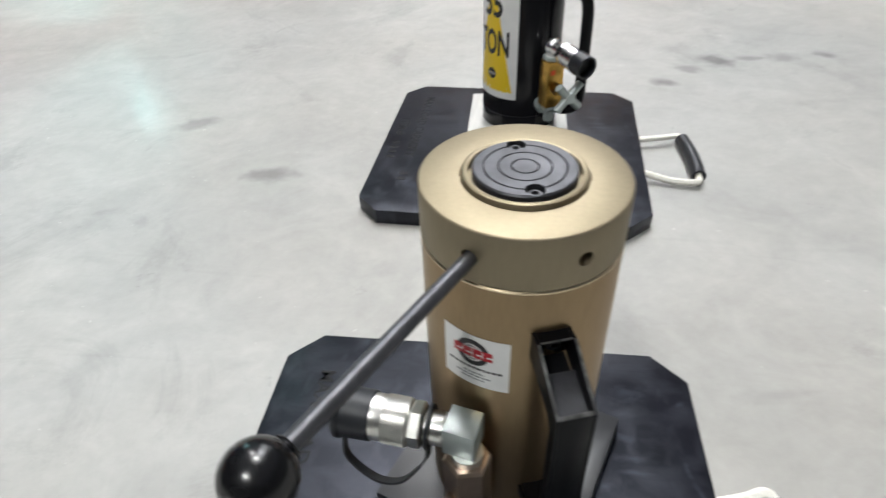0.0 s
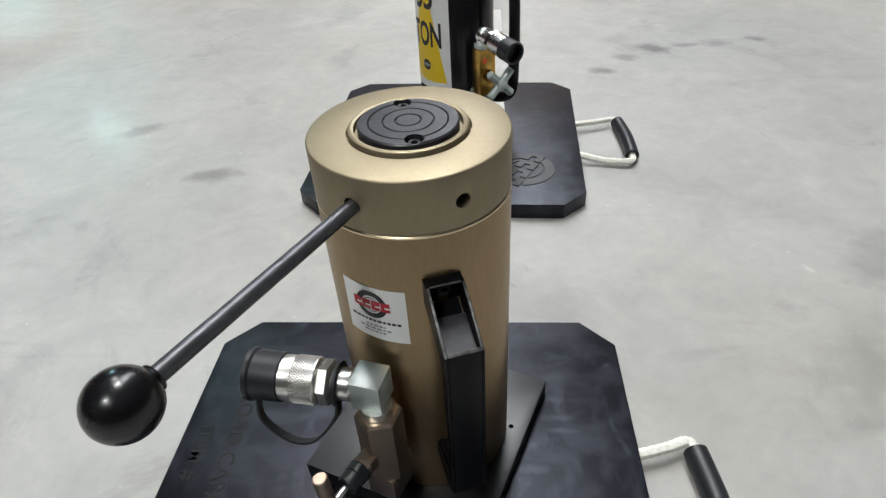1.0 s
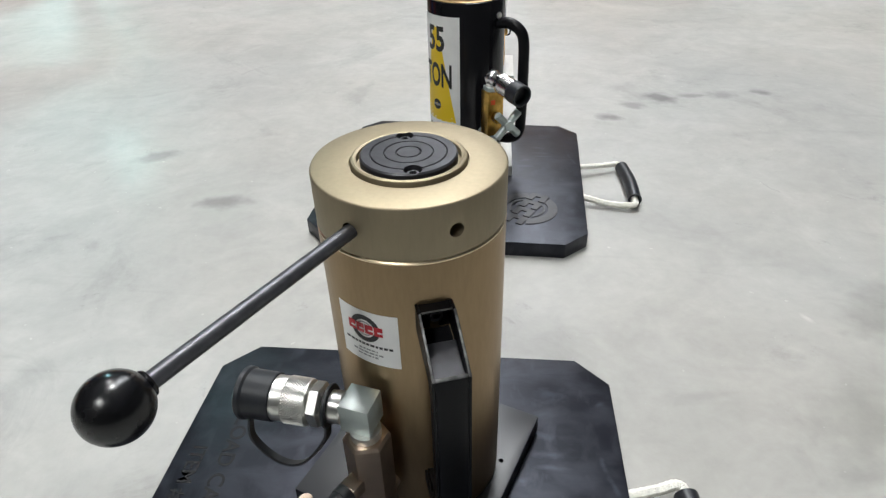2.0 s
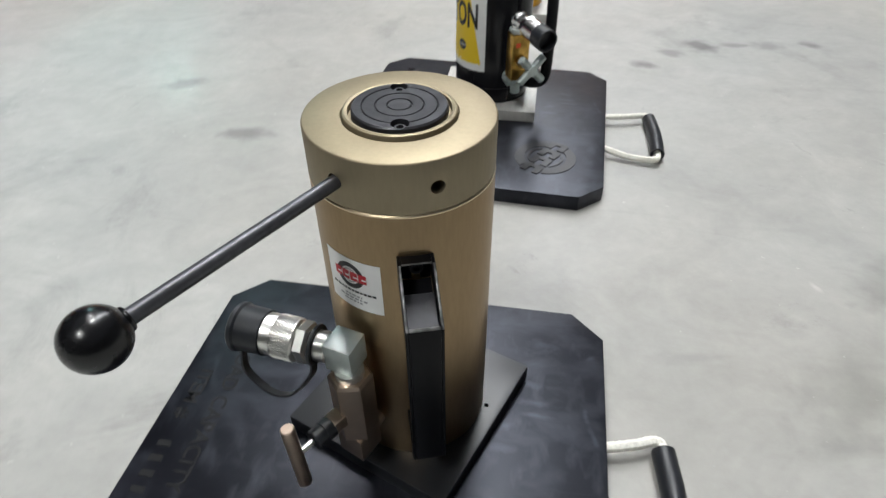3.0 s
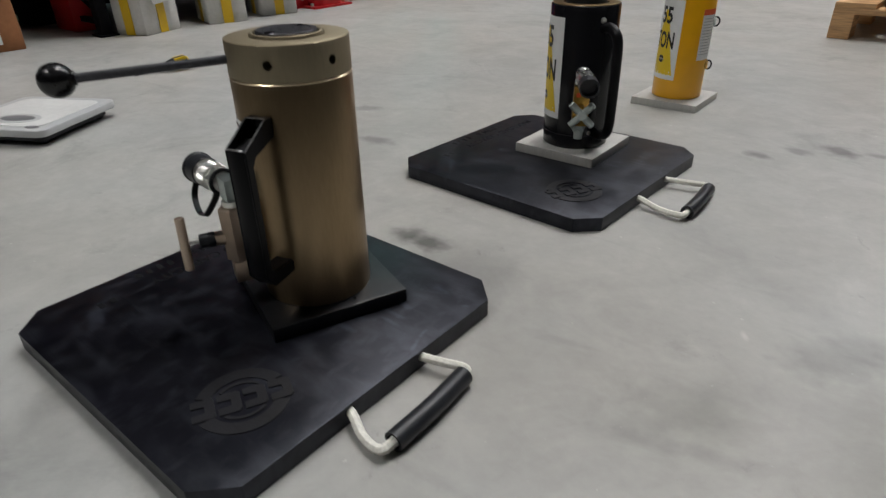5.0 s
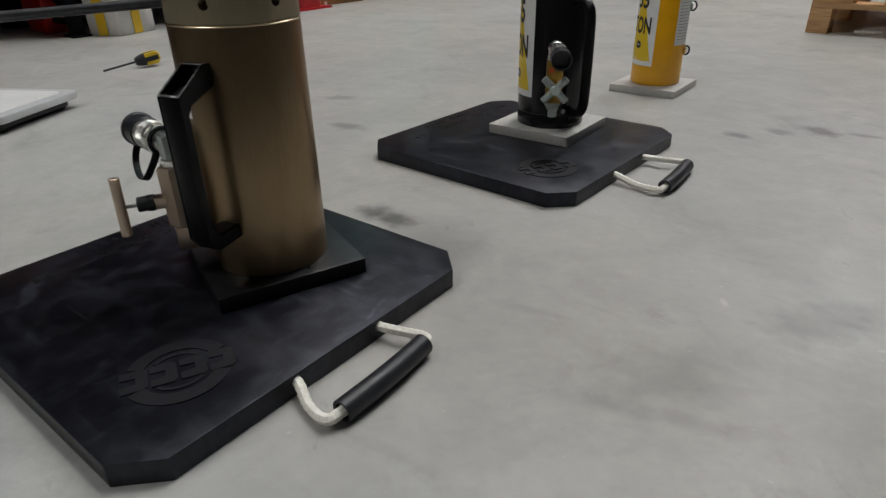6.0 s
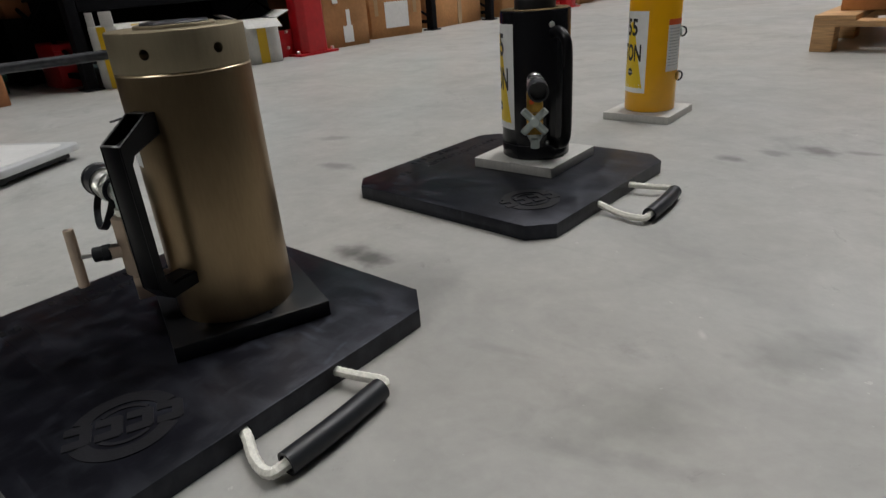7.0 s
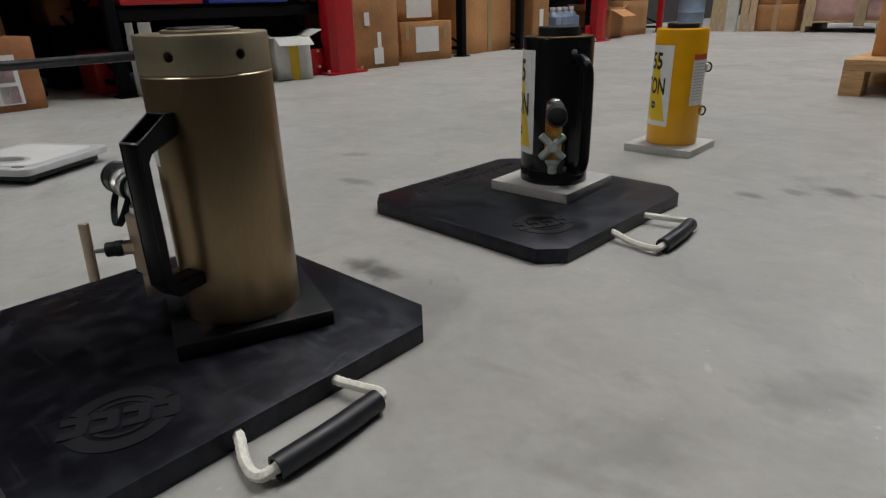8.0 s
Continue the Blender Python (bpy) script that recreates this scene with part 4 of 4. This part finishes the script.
def yellow_jack():
    t = thing("hydraulic_jack", pose(0.037, 1.371, 0), "yellow enamelled steel hydraulic jack with labels, standing on the floor", "hydraulic jack", "jacks")
    base_plate(t, 0.0, -0.006, 0.4, 0.0, ALU, "grey aluminium base plate")
    jack_body(t, YELLOW, YELLOW, PLATE, 0.309, 0.322, BLACK_OXIDE)
    R = 0.0645
    ton_label(t, R, -124.0, 0.069)
    warn = part("warning_label", wrapped(sheet(-0.026, 0.026, 0, 0.127, 0.0005, 16), R, -14.0, 0.122), PAPER, t, "white warning label with a red band", sharp=80)
    part("red_band", wrapped(sheet(-0.026, 0.026, 0.113, 0.127, 0.0008, 16), R, -14.0, 0.122), ORANGE_INK, warn, sharp=80)
    y = 0.104
    while y > 0.012:
        part("print_bar", wrapped(sheet(-0.022, random.uniform(0.010, 0.021), y - 0.0008, y + 0.0008, 0.0008, 8), R, -14.0, 0.122), PALE_INK, warn, sharp=80)
        y -= 0.0074
    for z, a in ((0.2150, 14.0), (0.1060, 8.0)):
        m = turned(a)
        boss = part("port_boss", rod(m @ Vector((0.058, 0, z)), m @ Vector((0.070, 0, z)), 0.0115, 24, 0.0015), ZINC if z > 0.15 else BRASS, t, "threaded port")
        ring = spline([m @ Vector((0.0690 + 0.0095 * math.cos(u), 0.003 * math.sin(2 * u), z + 0.0110 * math.sin(u))) for u in [2 * math.pi * k / 12 for k in range(12)]] + [m @ Vector((0.0785, 0, z))], 3)
        part("cap_ring", sweep(ring, circle(0.0022, 10)), RUBBER, boss, "black cap strap ring")
    return t


black_jack()
yellow_jack()


# ---- things on the floor ----
def floor_scale():
    t = thing("bathroom_scale", pose(-1.192, 0.165, 0, 0, 0, 29.3), "pale grey and white flat weighing scale, on the concrete floor", "scale")
    def rounded(h, r, n=6):
        pts = []
        for cx, cy, a0 in ((h - r, h - r, 0), (-h + r, h - r, 90), (-h + r, -h + r, 180), (h - r, -h + r, 270)):
            pts += [(cx + r * math.cos(radians(a0 + 90 * k / n)), cy + r * math.sin(radians(a0 + 90 * k / n))) for k in range(n + 1)]
        return pts
    # Recessed base; its black stands in for the shadow under the scale.
    part("underside", prism(rounded(0.122, 0.02), 0.008, 0.024, 0.002), RUBBER, t, "recessed underside, black for the shadow beneath")
    body = part("body", prism(rounded(0.1425, 0.026), 0.024, 0.043, 0.005, segments=3), WHITE_PLASTIC, t)
    part("tread", prism(rounded(0.116, 0.030), 0.042, 0.0444, 0.001), PANEL_PLASTIC, body, "white tread panel")
    for x, y in ((0.1, 0.1), (-0.1, 0.1), (0.1, -0.1), (-0.1, -0.1)):
        part("foot", rod((x, y, 0), (x, y, 0.01), 0.014, 20), RUBBER, t)
    disc = lambda x, y, a, b, z0, z1: prism([(x + a * math.cos(2 * math.pi * k / 28), y + b * math.sin(2 * math.pi * k / 28)) for k in range(28)], z0, z1, 0.0006)
    part("display", disc(0.012, -0.062, 0.060, 0.036, 0.0435, 0.0456), WHITE_PLASTIC, body, "grey oval display window")
    part("display_window", disc(0.012, -0.062, 0.046, 0.022, 0.0450, 0.0462), GREY_PLASTIC, body)
    part("button", disc(0.098, -0.118, 0.018, 0.009, 0.0425, 0.0445), GREY_PLASTIC, body, "dark oval button")
    part("button", disc(-0.090, -0.090, 0.018, 0.009, 0.0430, 0.0452), GREY_PLASTIC, body)
    return t


def screwdriver():
    t = thing("screwdriver", pose(-1.512, 0.705, 0.021, 0, 0, -106) @ pose(0, 0, 0, 0, 9, 0), "stubby screwdriver with fat yellow and black handle on the floor", "screwdriver")
    m = pose(0, 0, 0, 0, 90, 0)
    grip = [(0, -0.078), (0.012, -0.078), (0.0195, -0.072), (0.0210, -0.060), (0.0205, -0.030), (0.0185, -0.018)]
    handle = part("handle", lathe(grip + [(0.0155, -0.008), (0.0120, 0.0), (0, 0.0)], 24, m), RUBBER, t, "black rubber handle")
    for k in range(4):
        a = radians(45 + 90 * k)
        part("inlay", box(-0.052, 0.0185 * math.cos(a), 0.0185 * math.sin(a), 0.040, 0.013, 0.013, 0.003, None), TOOL_YELLOW, handle, "yellow grip inlay")
    part("end_cap", lathe([(0, -0.0805), (0.013, -0.0805), (0.0155, -0.0775), (0.0155, -0.070), (0, -0.070)], 24, m), TOOL_YELLOW, handle, "yellow end cap")
    part("shank", rod((-0.004, 0, 0), (0.105, 0, 0), 0.0035, 14), BLACK_STEEL, t, "dark steel shank")
    return t


floor_scale()
screwdriver()


# ---- cartons, racks and pallets ----
def carton(x, y, turn, sx, sy, sz, label, z=0.0, mat=None, tape=None, stickers=(), flap=0.0, group="cartons", tape_side=True):
    """A carton with its near corner edge faces; its middle on the plan, its size and its turn."""
    t = thing("carton", pose(x, y, z, 0, 0, turn), label, "carton", group)
    mat = mat or CARDBOARD
    body = bmesh.new()
    bmesh.ops.create_cube(body, size=1.0, matrix=Matrix.Translation((0, 0, sz / 2)) @ Matrix.Diagonal((sx, sy, sz, 1)))
    bmesh.ops.subdivide_edges(body, edges=body.edges[:], cuts=3, use_grid_fill=True)
    for v in body.verts:
        d = noise.noise_vector(Vector((v.co.x * 4 + x, v.co.y * 4 + y, v.co.z * 4)))
        v.co += Vector((d.x, d.y, 0)) * 0.006 * min(1, v.co.z / 0.05)
    soften(body, 0.004, 1)
    body = part("body", body, mat, t, sharp=60)
    if flap:
        for s in (-1, 1):
            part("flap", box(0, 0, 0, sx * 0.98, flap, 0.004, 0.001, Matrix.Translation((0, s * sy / 2, sz)) @ pose(0, 0, 0, s * 24, 0, 0) @ Matrix.Translation((0, s * flap / 2, 0.003))), mat, body, "open flap")
        part("flap", box(0, 0, 0, flap, sy * 0.98, 0.004, 0.001, Matrix.Translation((sx / 2, 0, sz)) @ pose(0, 0, 0, 0, 28, 0) @ Matrix.Translation((flap / 2, 0, 0.003))), mat, body, "open flap")
    elif tape is None:
        part("seam", box(0, 0, sz + 0.0005, sx * 0.99, 0.004, 0.002), TAPE_CLEAR, body)
    if tape is not None:
        part("tape", box(sx / 2 + 0.004, 0, sz / 2, 0.003, 0.050, sz * 0.985), tape, body, "vertical tape band")
        if tape_side:
            part("tape", box(0, -sy / 2 - 0.004, sz / 2, 0.050, 0.003, sz * 0.985), tape, body, "vertical tape band")
    for face, u, v, w, h, smat in stickers:
        if face == "x":
            part("sticker", box(sx / 2 + 0.0055, u, v, 0.0015, w, h), smat, body)
        else:
            part("sticker", box(u, -sy / 2 - 0.0055, v, w, 0.0015, h), smat, body)
    return t


PRINT = material("pink_print", (0.50, 0.30, 0.33), rough=0.6, stain=0.5, stain_scale=14, grain=0.3, scale=30)
FX = -2.42   # the face of the goods under the racks

carton(FX - 0.18, 0.405, 2, 0.34, 0.36, 0.298, "red-brown cardboard carton with a printed sticker, beside a rack", mat=RED_CARDBOARD_SHADE, stickers=(("x", 0.045, 0.13, 0.105, 0.20, PAPER), ("x", 0.045, 0.16, 0.070, 0.08, PRINT), ("x", 0.050, 0.07, 0.070, 0.07, PRINT)))
carton(FX - 0.22, 0.430, -6, 0.20, 0.19, 0.13, "small printed carton stacked on a larger one", z=0.300, mat=RED_CARDBOARD_SHADE, stickers=(("x", 0.02, 0.065, 0.10, 0.09, PAPER), ("x", 0.02, 0.070, 0.06, 0.05, PRINT)))
carton(FX - 0.62, 0.36, -4, 0.36, 0.52, 0.55, "tall red-brown cardboard carton standing behind others", mat=RED_CARDBOARD_SHADE)
torn = carton(-2.407, 1.122, 20, 0.17, 0.232, 0.275, "torn white carton with yellow tape, a flap hanging down", mat=WHITE_CARD, tape=TAPE_YELLOW, group="white cartons")
part("flap", box(0.040, -0.113, 0.303, 0.075, 0.004, 0.066, 0.001), WHITE_CARD, torn, "upright torn flap")
part("flap", box(-0.058, -0.111, 0.303, 0.045, 0.004, 0.064, 0.001), WHITE_CARD, torn, "upright torn flap")
part("flap", box(0, 0, -0.068, 0.004, 0.150, 0.136, 0.001, Matrix.Translation((0.092, -0.006, 0.268)) @ pose(0, 0, 0, 4, -11, 0)), WHITE_CARD, torn, "flap hanging down")
carton(-2.425, 1.530, -19, 0.26, 0.195, 0.240, "white carton with yellow tape bands under a rack", mat=WHITE_CARD, tape=TAPE_YELLOW, group="white cartons")
carton(-2.439, 1.859, -18, 0.26, 0.198, 0.225, "open white carton with yellow tape and folded-back flaps", mat=WHITE_CARD, tape=TAPE_YELLOW, flap=0.085, group="white cartons")
carton(-2.614, 2.486, -5, 0.42, 0.46, 0.46, "brown cardboard carton with torn labels", stickers=(("x", 0.06, 0.075, 0.075, 0.10, PAPER), ("x", 0.07, 0.17, 0.030, 0.10, PAPER), ("x", -0.02, 0.30, 0.04, 0.08, PAPER)))
carton(-2.682, 3.109, -11, 0.42, 0.44, 0.265, "low brown cardboard carton with a large white label", stickers=(("x", 0.00, 0.145, 0.20, 0.17, PAPER), ("x", 0.16, 0.20, 0.03, 0.11, TAPE_CLEAR), ("x", -0.17, 0.20, 0.03, 0.11, TAPE_CLEAR)))
carton(-2.740, 3.080, -9, 0.38, 0.40, 0.300, "brown carton stacked on another with a white sheet", z=0.270, stickers=(("x", 0.02, 0.13, 0.22, 0.22, PAPER),))
carton(-2.84, 3.860, 2, 0.60, 0.62, 0.62, "large brown cardboard carton", tape=TAPE_CLEAR)
carton(FX - 0.20, 4.530, -8, 0.30, 0.22, 0.55, "narrow upright brown carton with a white sticker", stickers=(("x", 0.0, 0.24, 0.05, 0.14, PAPER),))
carton(FX - 0.24, 5.86, 8, 0.42, 0.40, 0.27, "crumpled open brown cardboard carton", flap=0.14)
carton(FX - 0.30, 6.38, -5, 0.46, 0.50, 0.35, "brown cardboard carton under a rack")
carton(-1.350, 7.55, 0, 0.40, 0.44, 0.27, "yellowish brown carton with a tape seam", tape=TAPE_CLEAR, tape_side=True)
carton(-1.350, 7.55, 2, 0.39, 0.42, 0.26, "yellowish brown carton stacked on another", z=0.272, tape=TAPE_CLEAR)


def rack_bay(y0, y1, mats, label, levels=(0.368, 1.02), ends=(True, True), high=3.10):
    """A pallet rack bay with narrow uprights, foot plates, beams and decks; an add-on bay shares its neighbour's end.
    The near-black sheet at the back is added as shade.
    """
    t = thing("storage_rack", pose(FX - 0.55, (y0 + y1) / 2, 0), label, "storage rack", "racks along the aisle")
    n = (y1 - y0) / 2
    for sy, there in ((-1, ends[0]), (1, ends[1])):
        if not there:
            continue
        for sx in (-1, 1):
            up = part("upright", box(sx * 0.50, sy * n, high / 2, 0.060, 0.050, high, 0.004), mats[0], t)
            part("foot_plate", box(sx * 0.50, sy * n, 0.004, 0.10, 0.085, 0.008, 0.001), mats[0], up)
        for za, zb in ((0.10, 0.52), (0.52, 0.10), (1.20, 1.80), (1.80, 2.40)):
            if zb > high:
                continue
            part("brace", rod((-0.47, sy * n, za), (0.47, sy * n, zb), 0.010, 8), RACK_DARK_SHADE, t)
        part("tie", box(0, sy * n, 0.06, 0.94, 0.025, 0.025, 0.003), RACK_DARK_SHADE, t)
    # Near-black sheet added where only shade lies behind the goods.
    part("back_sheet", box(-0.535, 0, high / 2 - 0.02, 0.006, 2 * n - 0.02, high - 0.08), RACK_DARK_SHADE, t)
    # Decks at 2.05 and 3.00 are unseen, added to darken the pads' reflections.
    for z in (z for z in (*levels, 2.05, 3.00) if z < high):
        for sx in (-1, 1):
            part("beam", box(sx * 0.50, 0, z, 0.045, 2 * n - 0.06, 0.055, 0.006), mats[1], t)
        part("deck", box(0, 0, z + 0.0350, 0.94, 2 * n - 0.06, 0.014), RACK_DARK_SHADE, t)
    return t


rack_bay(-1.30, 0.94, (RACK_DARK_SHADE, RACK_DARK_SHADE), "dark steel storage rack with stacked goods", (1.02,))
rack_bay(0.94, 2.27, (RACK_DARK_SHADE, RACK_DARK_SHADE), "dark steel storage rack over white cartons", ends=(False, True))
rack_bay(2.27, 3.44, (RACK_DARK_SHADE, RACK_DARK_SHADE), "dark steel storage rack over brown cartons", (1.02,), (False, True))
rack_bay(4.19, 5.335, (RACK_DARK_SHADE, RACK_DARK_SHADE), "dark steel storage rack over large cartons", (1.02,), high=1.10)
rack_bay(5.335, 6.95, (RACK_RED, RACK_RED), "red steel storage rack at the end of the aisle", (1.02,), (False, True), high=1.10)


def column_guard(y, w, h, label):
    t = thing("column_guard", pose(FX + 0.06, y, 0), label, "rack guard", "red rack guards")
    part("guard", prism([(-0.055, -w / 2), (0.02, -w / 2), (0.055, -w / 2 + 0.035), (0.055, w / 2 - 0.035), (0.02, w / 2), (-0.055, w / 2)], 0, h, 0.006), RACK_RED, t)
    part("foot_plate", box(-0.03, 0, 0.006, 0.20, w + 0.09, 0.012, 0.002), RACK_RED, t)
    part("side_shield", box(-0.05, -w / 2 - 0.045, 0.075, 0.012, 0.09, 0.15, 0.004), RACK_RED, t)
    for s in (-1, 1):
        part("bolt", rod((0.03, s * (w / 2 + 0.03), 0.012), (0.03, s * (w / 2 + 0.03), 0.030), 0.010, 6), CHROME, t)
        part("bolt", rod((-0.043, -w / 2 - 0.045, 0.05 + 0.045 * (s + 1)), (-0.030, -w / 2 - 0.045, 0.05 + 0.045 * (s + 1)), 0.009, 6), CHROME, t)
    return t


column_guard(2.190, 0.200, 1.05, "red steel column guard bolted to the floor at a rack")
column_guard(5.335, 0.150, 1.05, "red steel column guard beside a rack upright")


def storage_bin(x, y, z, sx, sy, sz, mat, label):
    t = thing("storage_bin", pose(x, y, z), label, "storage bin", "plastic bins")
    b = box(0, 0, sz / 2, sx, sy, sz, 0.012)
    b = cut(b, box(0, 0, sz / 2 + 0.012, sx - 0.02, sy - 0.02, sz, 0.008))
    part("tub", b, mat, t)
    part("lip", box(sx / 2 + 0.005, 0, sz - 0.02, 0.014, sy + 0.01, 0.03, 0.004), mat, t)
    return t


storage_bin(FX - 0.235, 1.190, 0.4105, 0.44, 0.41, 0.26, BIN_RED, "red plastic bin on a rack shelf")
storage_bin(FX - 0.235, 1.665, 0.4105, 0.44, 0.48, 0.26, BIN_BLUE, "blue plastic bin on a rack shelf")
storage_bin(FX - 0.60, 0.66, 0.0, 0.34, 0.12, 0.095, BIN_GREEN, "low dark green plastic bin on the floor")
storage_bin(FX - 0.36, 0.955, 0.0, 0.22, 0.12, 0.21, BIN_RED, "red plastic bin under a rack")
# Black bin added where only darkness lies, to hold up the carton.
storage_bin(-3.20, 0.93, 0.0, 0.30, 0.16, 0.325, RACK_DARK_SHADE, "made-up black bin holding up a carton under a rack")
carton(-3.20, 0.93, 4, 0.22, 0.125, 0.13, "small brown carton on an added black bin", z=0.325, mat=RED_CARDBOARD_SHADE)
storage_bin(FX - 0.75, 3.56, 0.0, 0.30, 0.08, 0.33, BIN_GREEN, "small teal plastic bin behind cartons")


def jug(x, y, turn):
    t = thing("plastic_jug", pose(x, y, 0, 0, 0, turn), "blue-grey plastic jug with a white cap", "jug", "jugs under the rack")
    part("body", prism([(-0.07, -0.05), (0.07, -0.05), (0.07, 0.05), (-0.07, 0.05)], 0, 0.24, 0.016, segments=3), JUG, t)
    part("shoulder", lathe([(0, 0.235), (0.058, 0.235), (0.045, 0.262), (0.026, 0.278), (0.022, 0.292), (0, 0.292)], 24), JUG, t)
    part("cap", rod((0, 0, 0.290), (0, 0, 0.318), 0.025, 20), PAPER, t, "white screw cap")
    return t


first_jug = jug(FX - 0.14, 4.83, 3)
for k in range(1, 4):
    copy_thing(first_jug, pose(FX - 0.14 - 0.004 * k, 4.83 + 0.113 * k, 0, 0, 0, 3 - 5 * k))

# ---- end of the aisle ----
def leaning_board(x, w, h, mat, label, group="boards at the end"):
    t = thing("board", pose(x, 7.25, 0, -4, 0, 0), label, "board", group)
    part("plank", box(0, 0.012, h / 2, w, 0.022, h, 0.003), mat, t)
    return t


leaning_board(-1.925, 0.17, 0.95, BOARD_WOOD, "pale wooden board leaning upright")
leaning_board(-1.655, 0.080, 0.90, BOARD_WOOD, "narrow pale wooden board leaning upright")
leaning_board(-1.570, 0.070, 0.92, BOARD_WOOD, "narrow pale wooden board leaning upright")


def perforated_upright(x, y):
    t = thing("rack_upright", pose(x, y, 0), "white perforated steel rack upright", "rack upright")
    b = box(0, 0, 0.5, 0.115, 0.06, 1.0, 0.004)
    holes = None
    for k in range(13):
        for s in (-1, 1):
            holes = box(s * 0.030, -0.03, 0.05 + 0.05 * k, 0.020, 0.02, 0.024, bm=holes)
    part("post", cut(b, holes), RACK_WHITE, t, smooth=False)
    part("foot_plate", box(0, 0, 0.004, 0.12, 0.10, 0.008), RACK_WHITE, t)
    return t


perforated_upright(-1.775, 7.25)


def grey_drum(x, y):
    t = thing("steel_drum", pose(x, y, 0), "blue-grey steel drum at the end of the rack", "drum")
    part("shell", lathe([(0, 0), (0.14, 0), (0.145, 0.008), (0.14, 0.016), (0.14, 0.20), (0.146, 0.21), (0.14, 0.22), (0.14, 0.40), (0.146, 0.41), (0.14, 0.42), (0.14, 0.60), (0, 0.60)], 36), JUG, t)
    return t


grey_drum(-2.17, 7.08)


def pallet(m, sx, sy, label, mat, group="pallets"):
    """A wooden pallet: three stringers along y under deck boards along x."""
    t = thing("wooden_pallet", m, label, "pallet", group)
    for k in (-1, 0, 1):
        outline = [(-sy / 2, 0), (-sy * 0.32, 0), (-sy * 0.29, 0.035), (-sy * 0.13, 0.035), (-sy * 0.10, 0), (sy * 0.10, 0), (sy * 0.13, 0.035), (sy * 0.29, 0.035), (sy * 0.32, 0), (sy / 2, 0), (sy / 2, 0.092), (-sy / 2, 0.092)]
        one = prism(outline, -0.021, 0.021, 0.002, Matrix.Translation((k * (sx / 2 - 0.022), 0, 0.0)) @ Matrix(((0, 0, 1, 0), (1, 0, 0, 0), (0, 1, 0, 0), (0, 0, 0, 1))), segments=1)
        bmesh.ops.recalc_face_normals(one, faces=one.faces)
        part("stringer", one, mat, t)
    n = 7
    for k in range(n):
        y = -sy / 2 + 0.05 + (sy - 0.10) * k / (n - 1)
        part("deck_board", box(0, y, 0.1015, sx, 0.095, 0.018, 0.003), mat, t)
    return t


def skid(m, label):
    """A pallet of blocks and boards with its open side towards the aisle."""
    t = thing("wooden_pallet", m, label, "pallet", "pallets")
    for y in (-0.45, 0.0, 0.45):
        for x in (-0.3625, 0.0, 0.3625):
            part("block", box(x, y, 0.0475, 0.078, 0.108, 0.095, 0.003), PALLET_WOOD, t)
        part("stringer_board", box(0, y, 0.106, 0.803, 0.108, 0.022, 0.002), PALLET_WOOD, t)
    for x, w in ((-0.330, 0.142), (-0.110, 0.098), (0.060, 0.098), (0.330, 0.142), (0.200, 0.075)):
        part("deck_board", box(x, 0, 0.1275, w, 1.012, 0.021, 0.003), PALLET_WOOD, t)
    return t


skid(pose(0.603, 3.128, 0, 0, 0, -2.0), "raw pine pallet with a carton on it, on the concrete")
carton(0.533, 3.168, -2, 0.56, 0.70, 0.55, "large orange-brown carton standing on a pallet", z=0.1380)

pallet(pose(-0.386, 7.70, 0), 1.35, 1.0, "dark worn pallet under a wrapped load", BOARD_WOOD)
load = thing("wrapped_load", pose(-0.386, 7.72, 0.111), "pallet load in glossy pinkish stretch wrap", "wrapped load")
lb = bmesh.new()
bmesh.ops.create_cube(lb, size=1.0, matrix=Matrix.Translation((0, 0, 0.45)) @ Matrix.Diagonal((1.36, 0.96, 0.90, 1)))
bmesh.ops.subdivide_edges(lb, edges=lb.edges[:], cuts=9, use_grid_fill=True)
for v in lb.verts:
    d = noise.noise_vector(v.co * 5)
    v.co += Vector((d.x * 0.02, d.y * 0.02, 0))
part("film", lb, WRAP, load, sharp=180)
part("sheet", box(-0.10, -0.512, 0.32, 0.26, 0.004, 0.18), PAPER, load, "white paper sheet")
for x in (-0.62, -0.17):
    part("slat", box(x, -0.51, 0.30, 0.09, 0.018, 0.70, 0.003), BOARD_WOOD, load, "wooden slat strapped to the load")
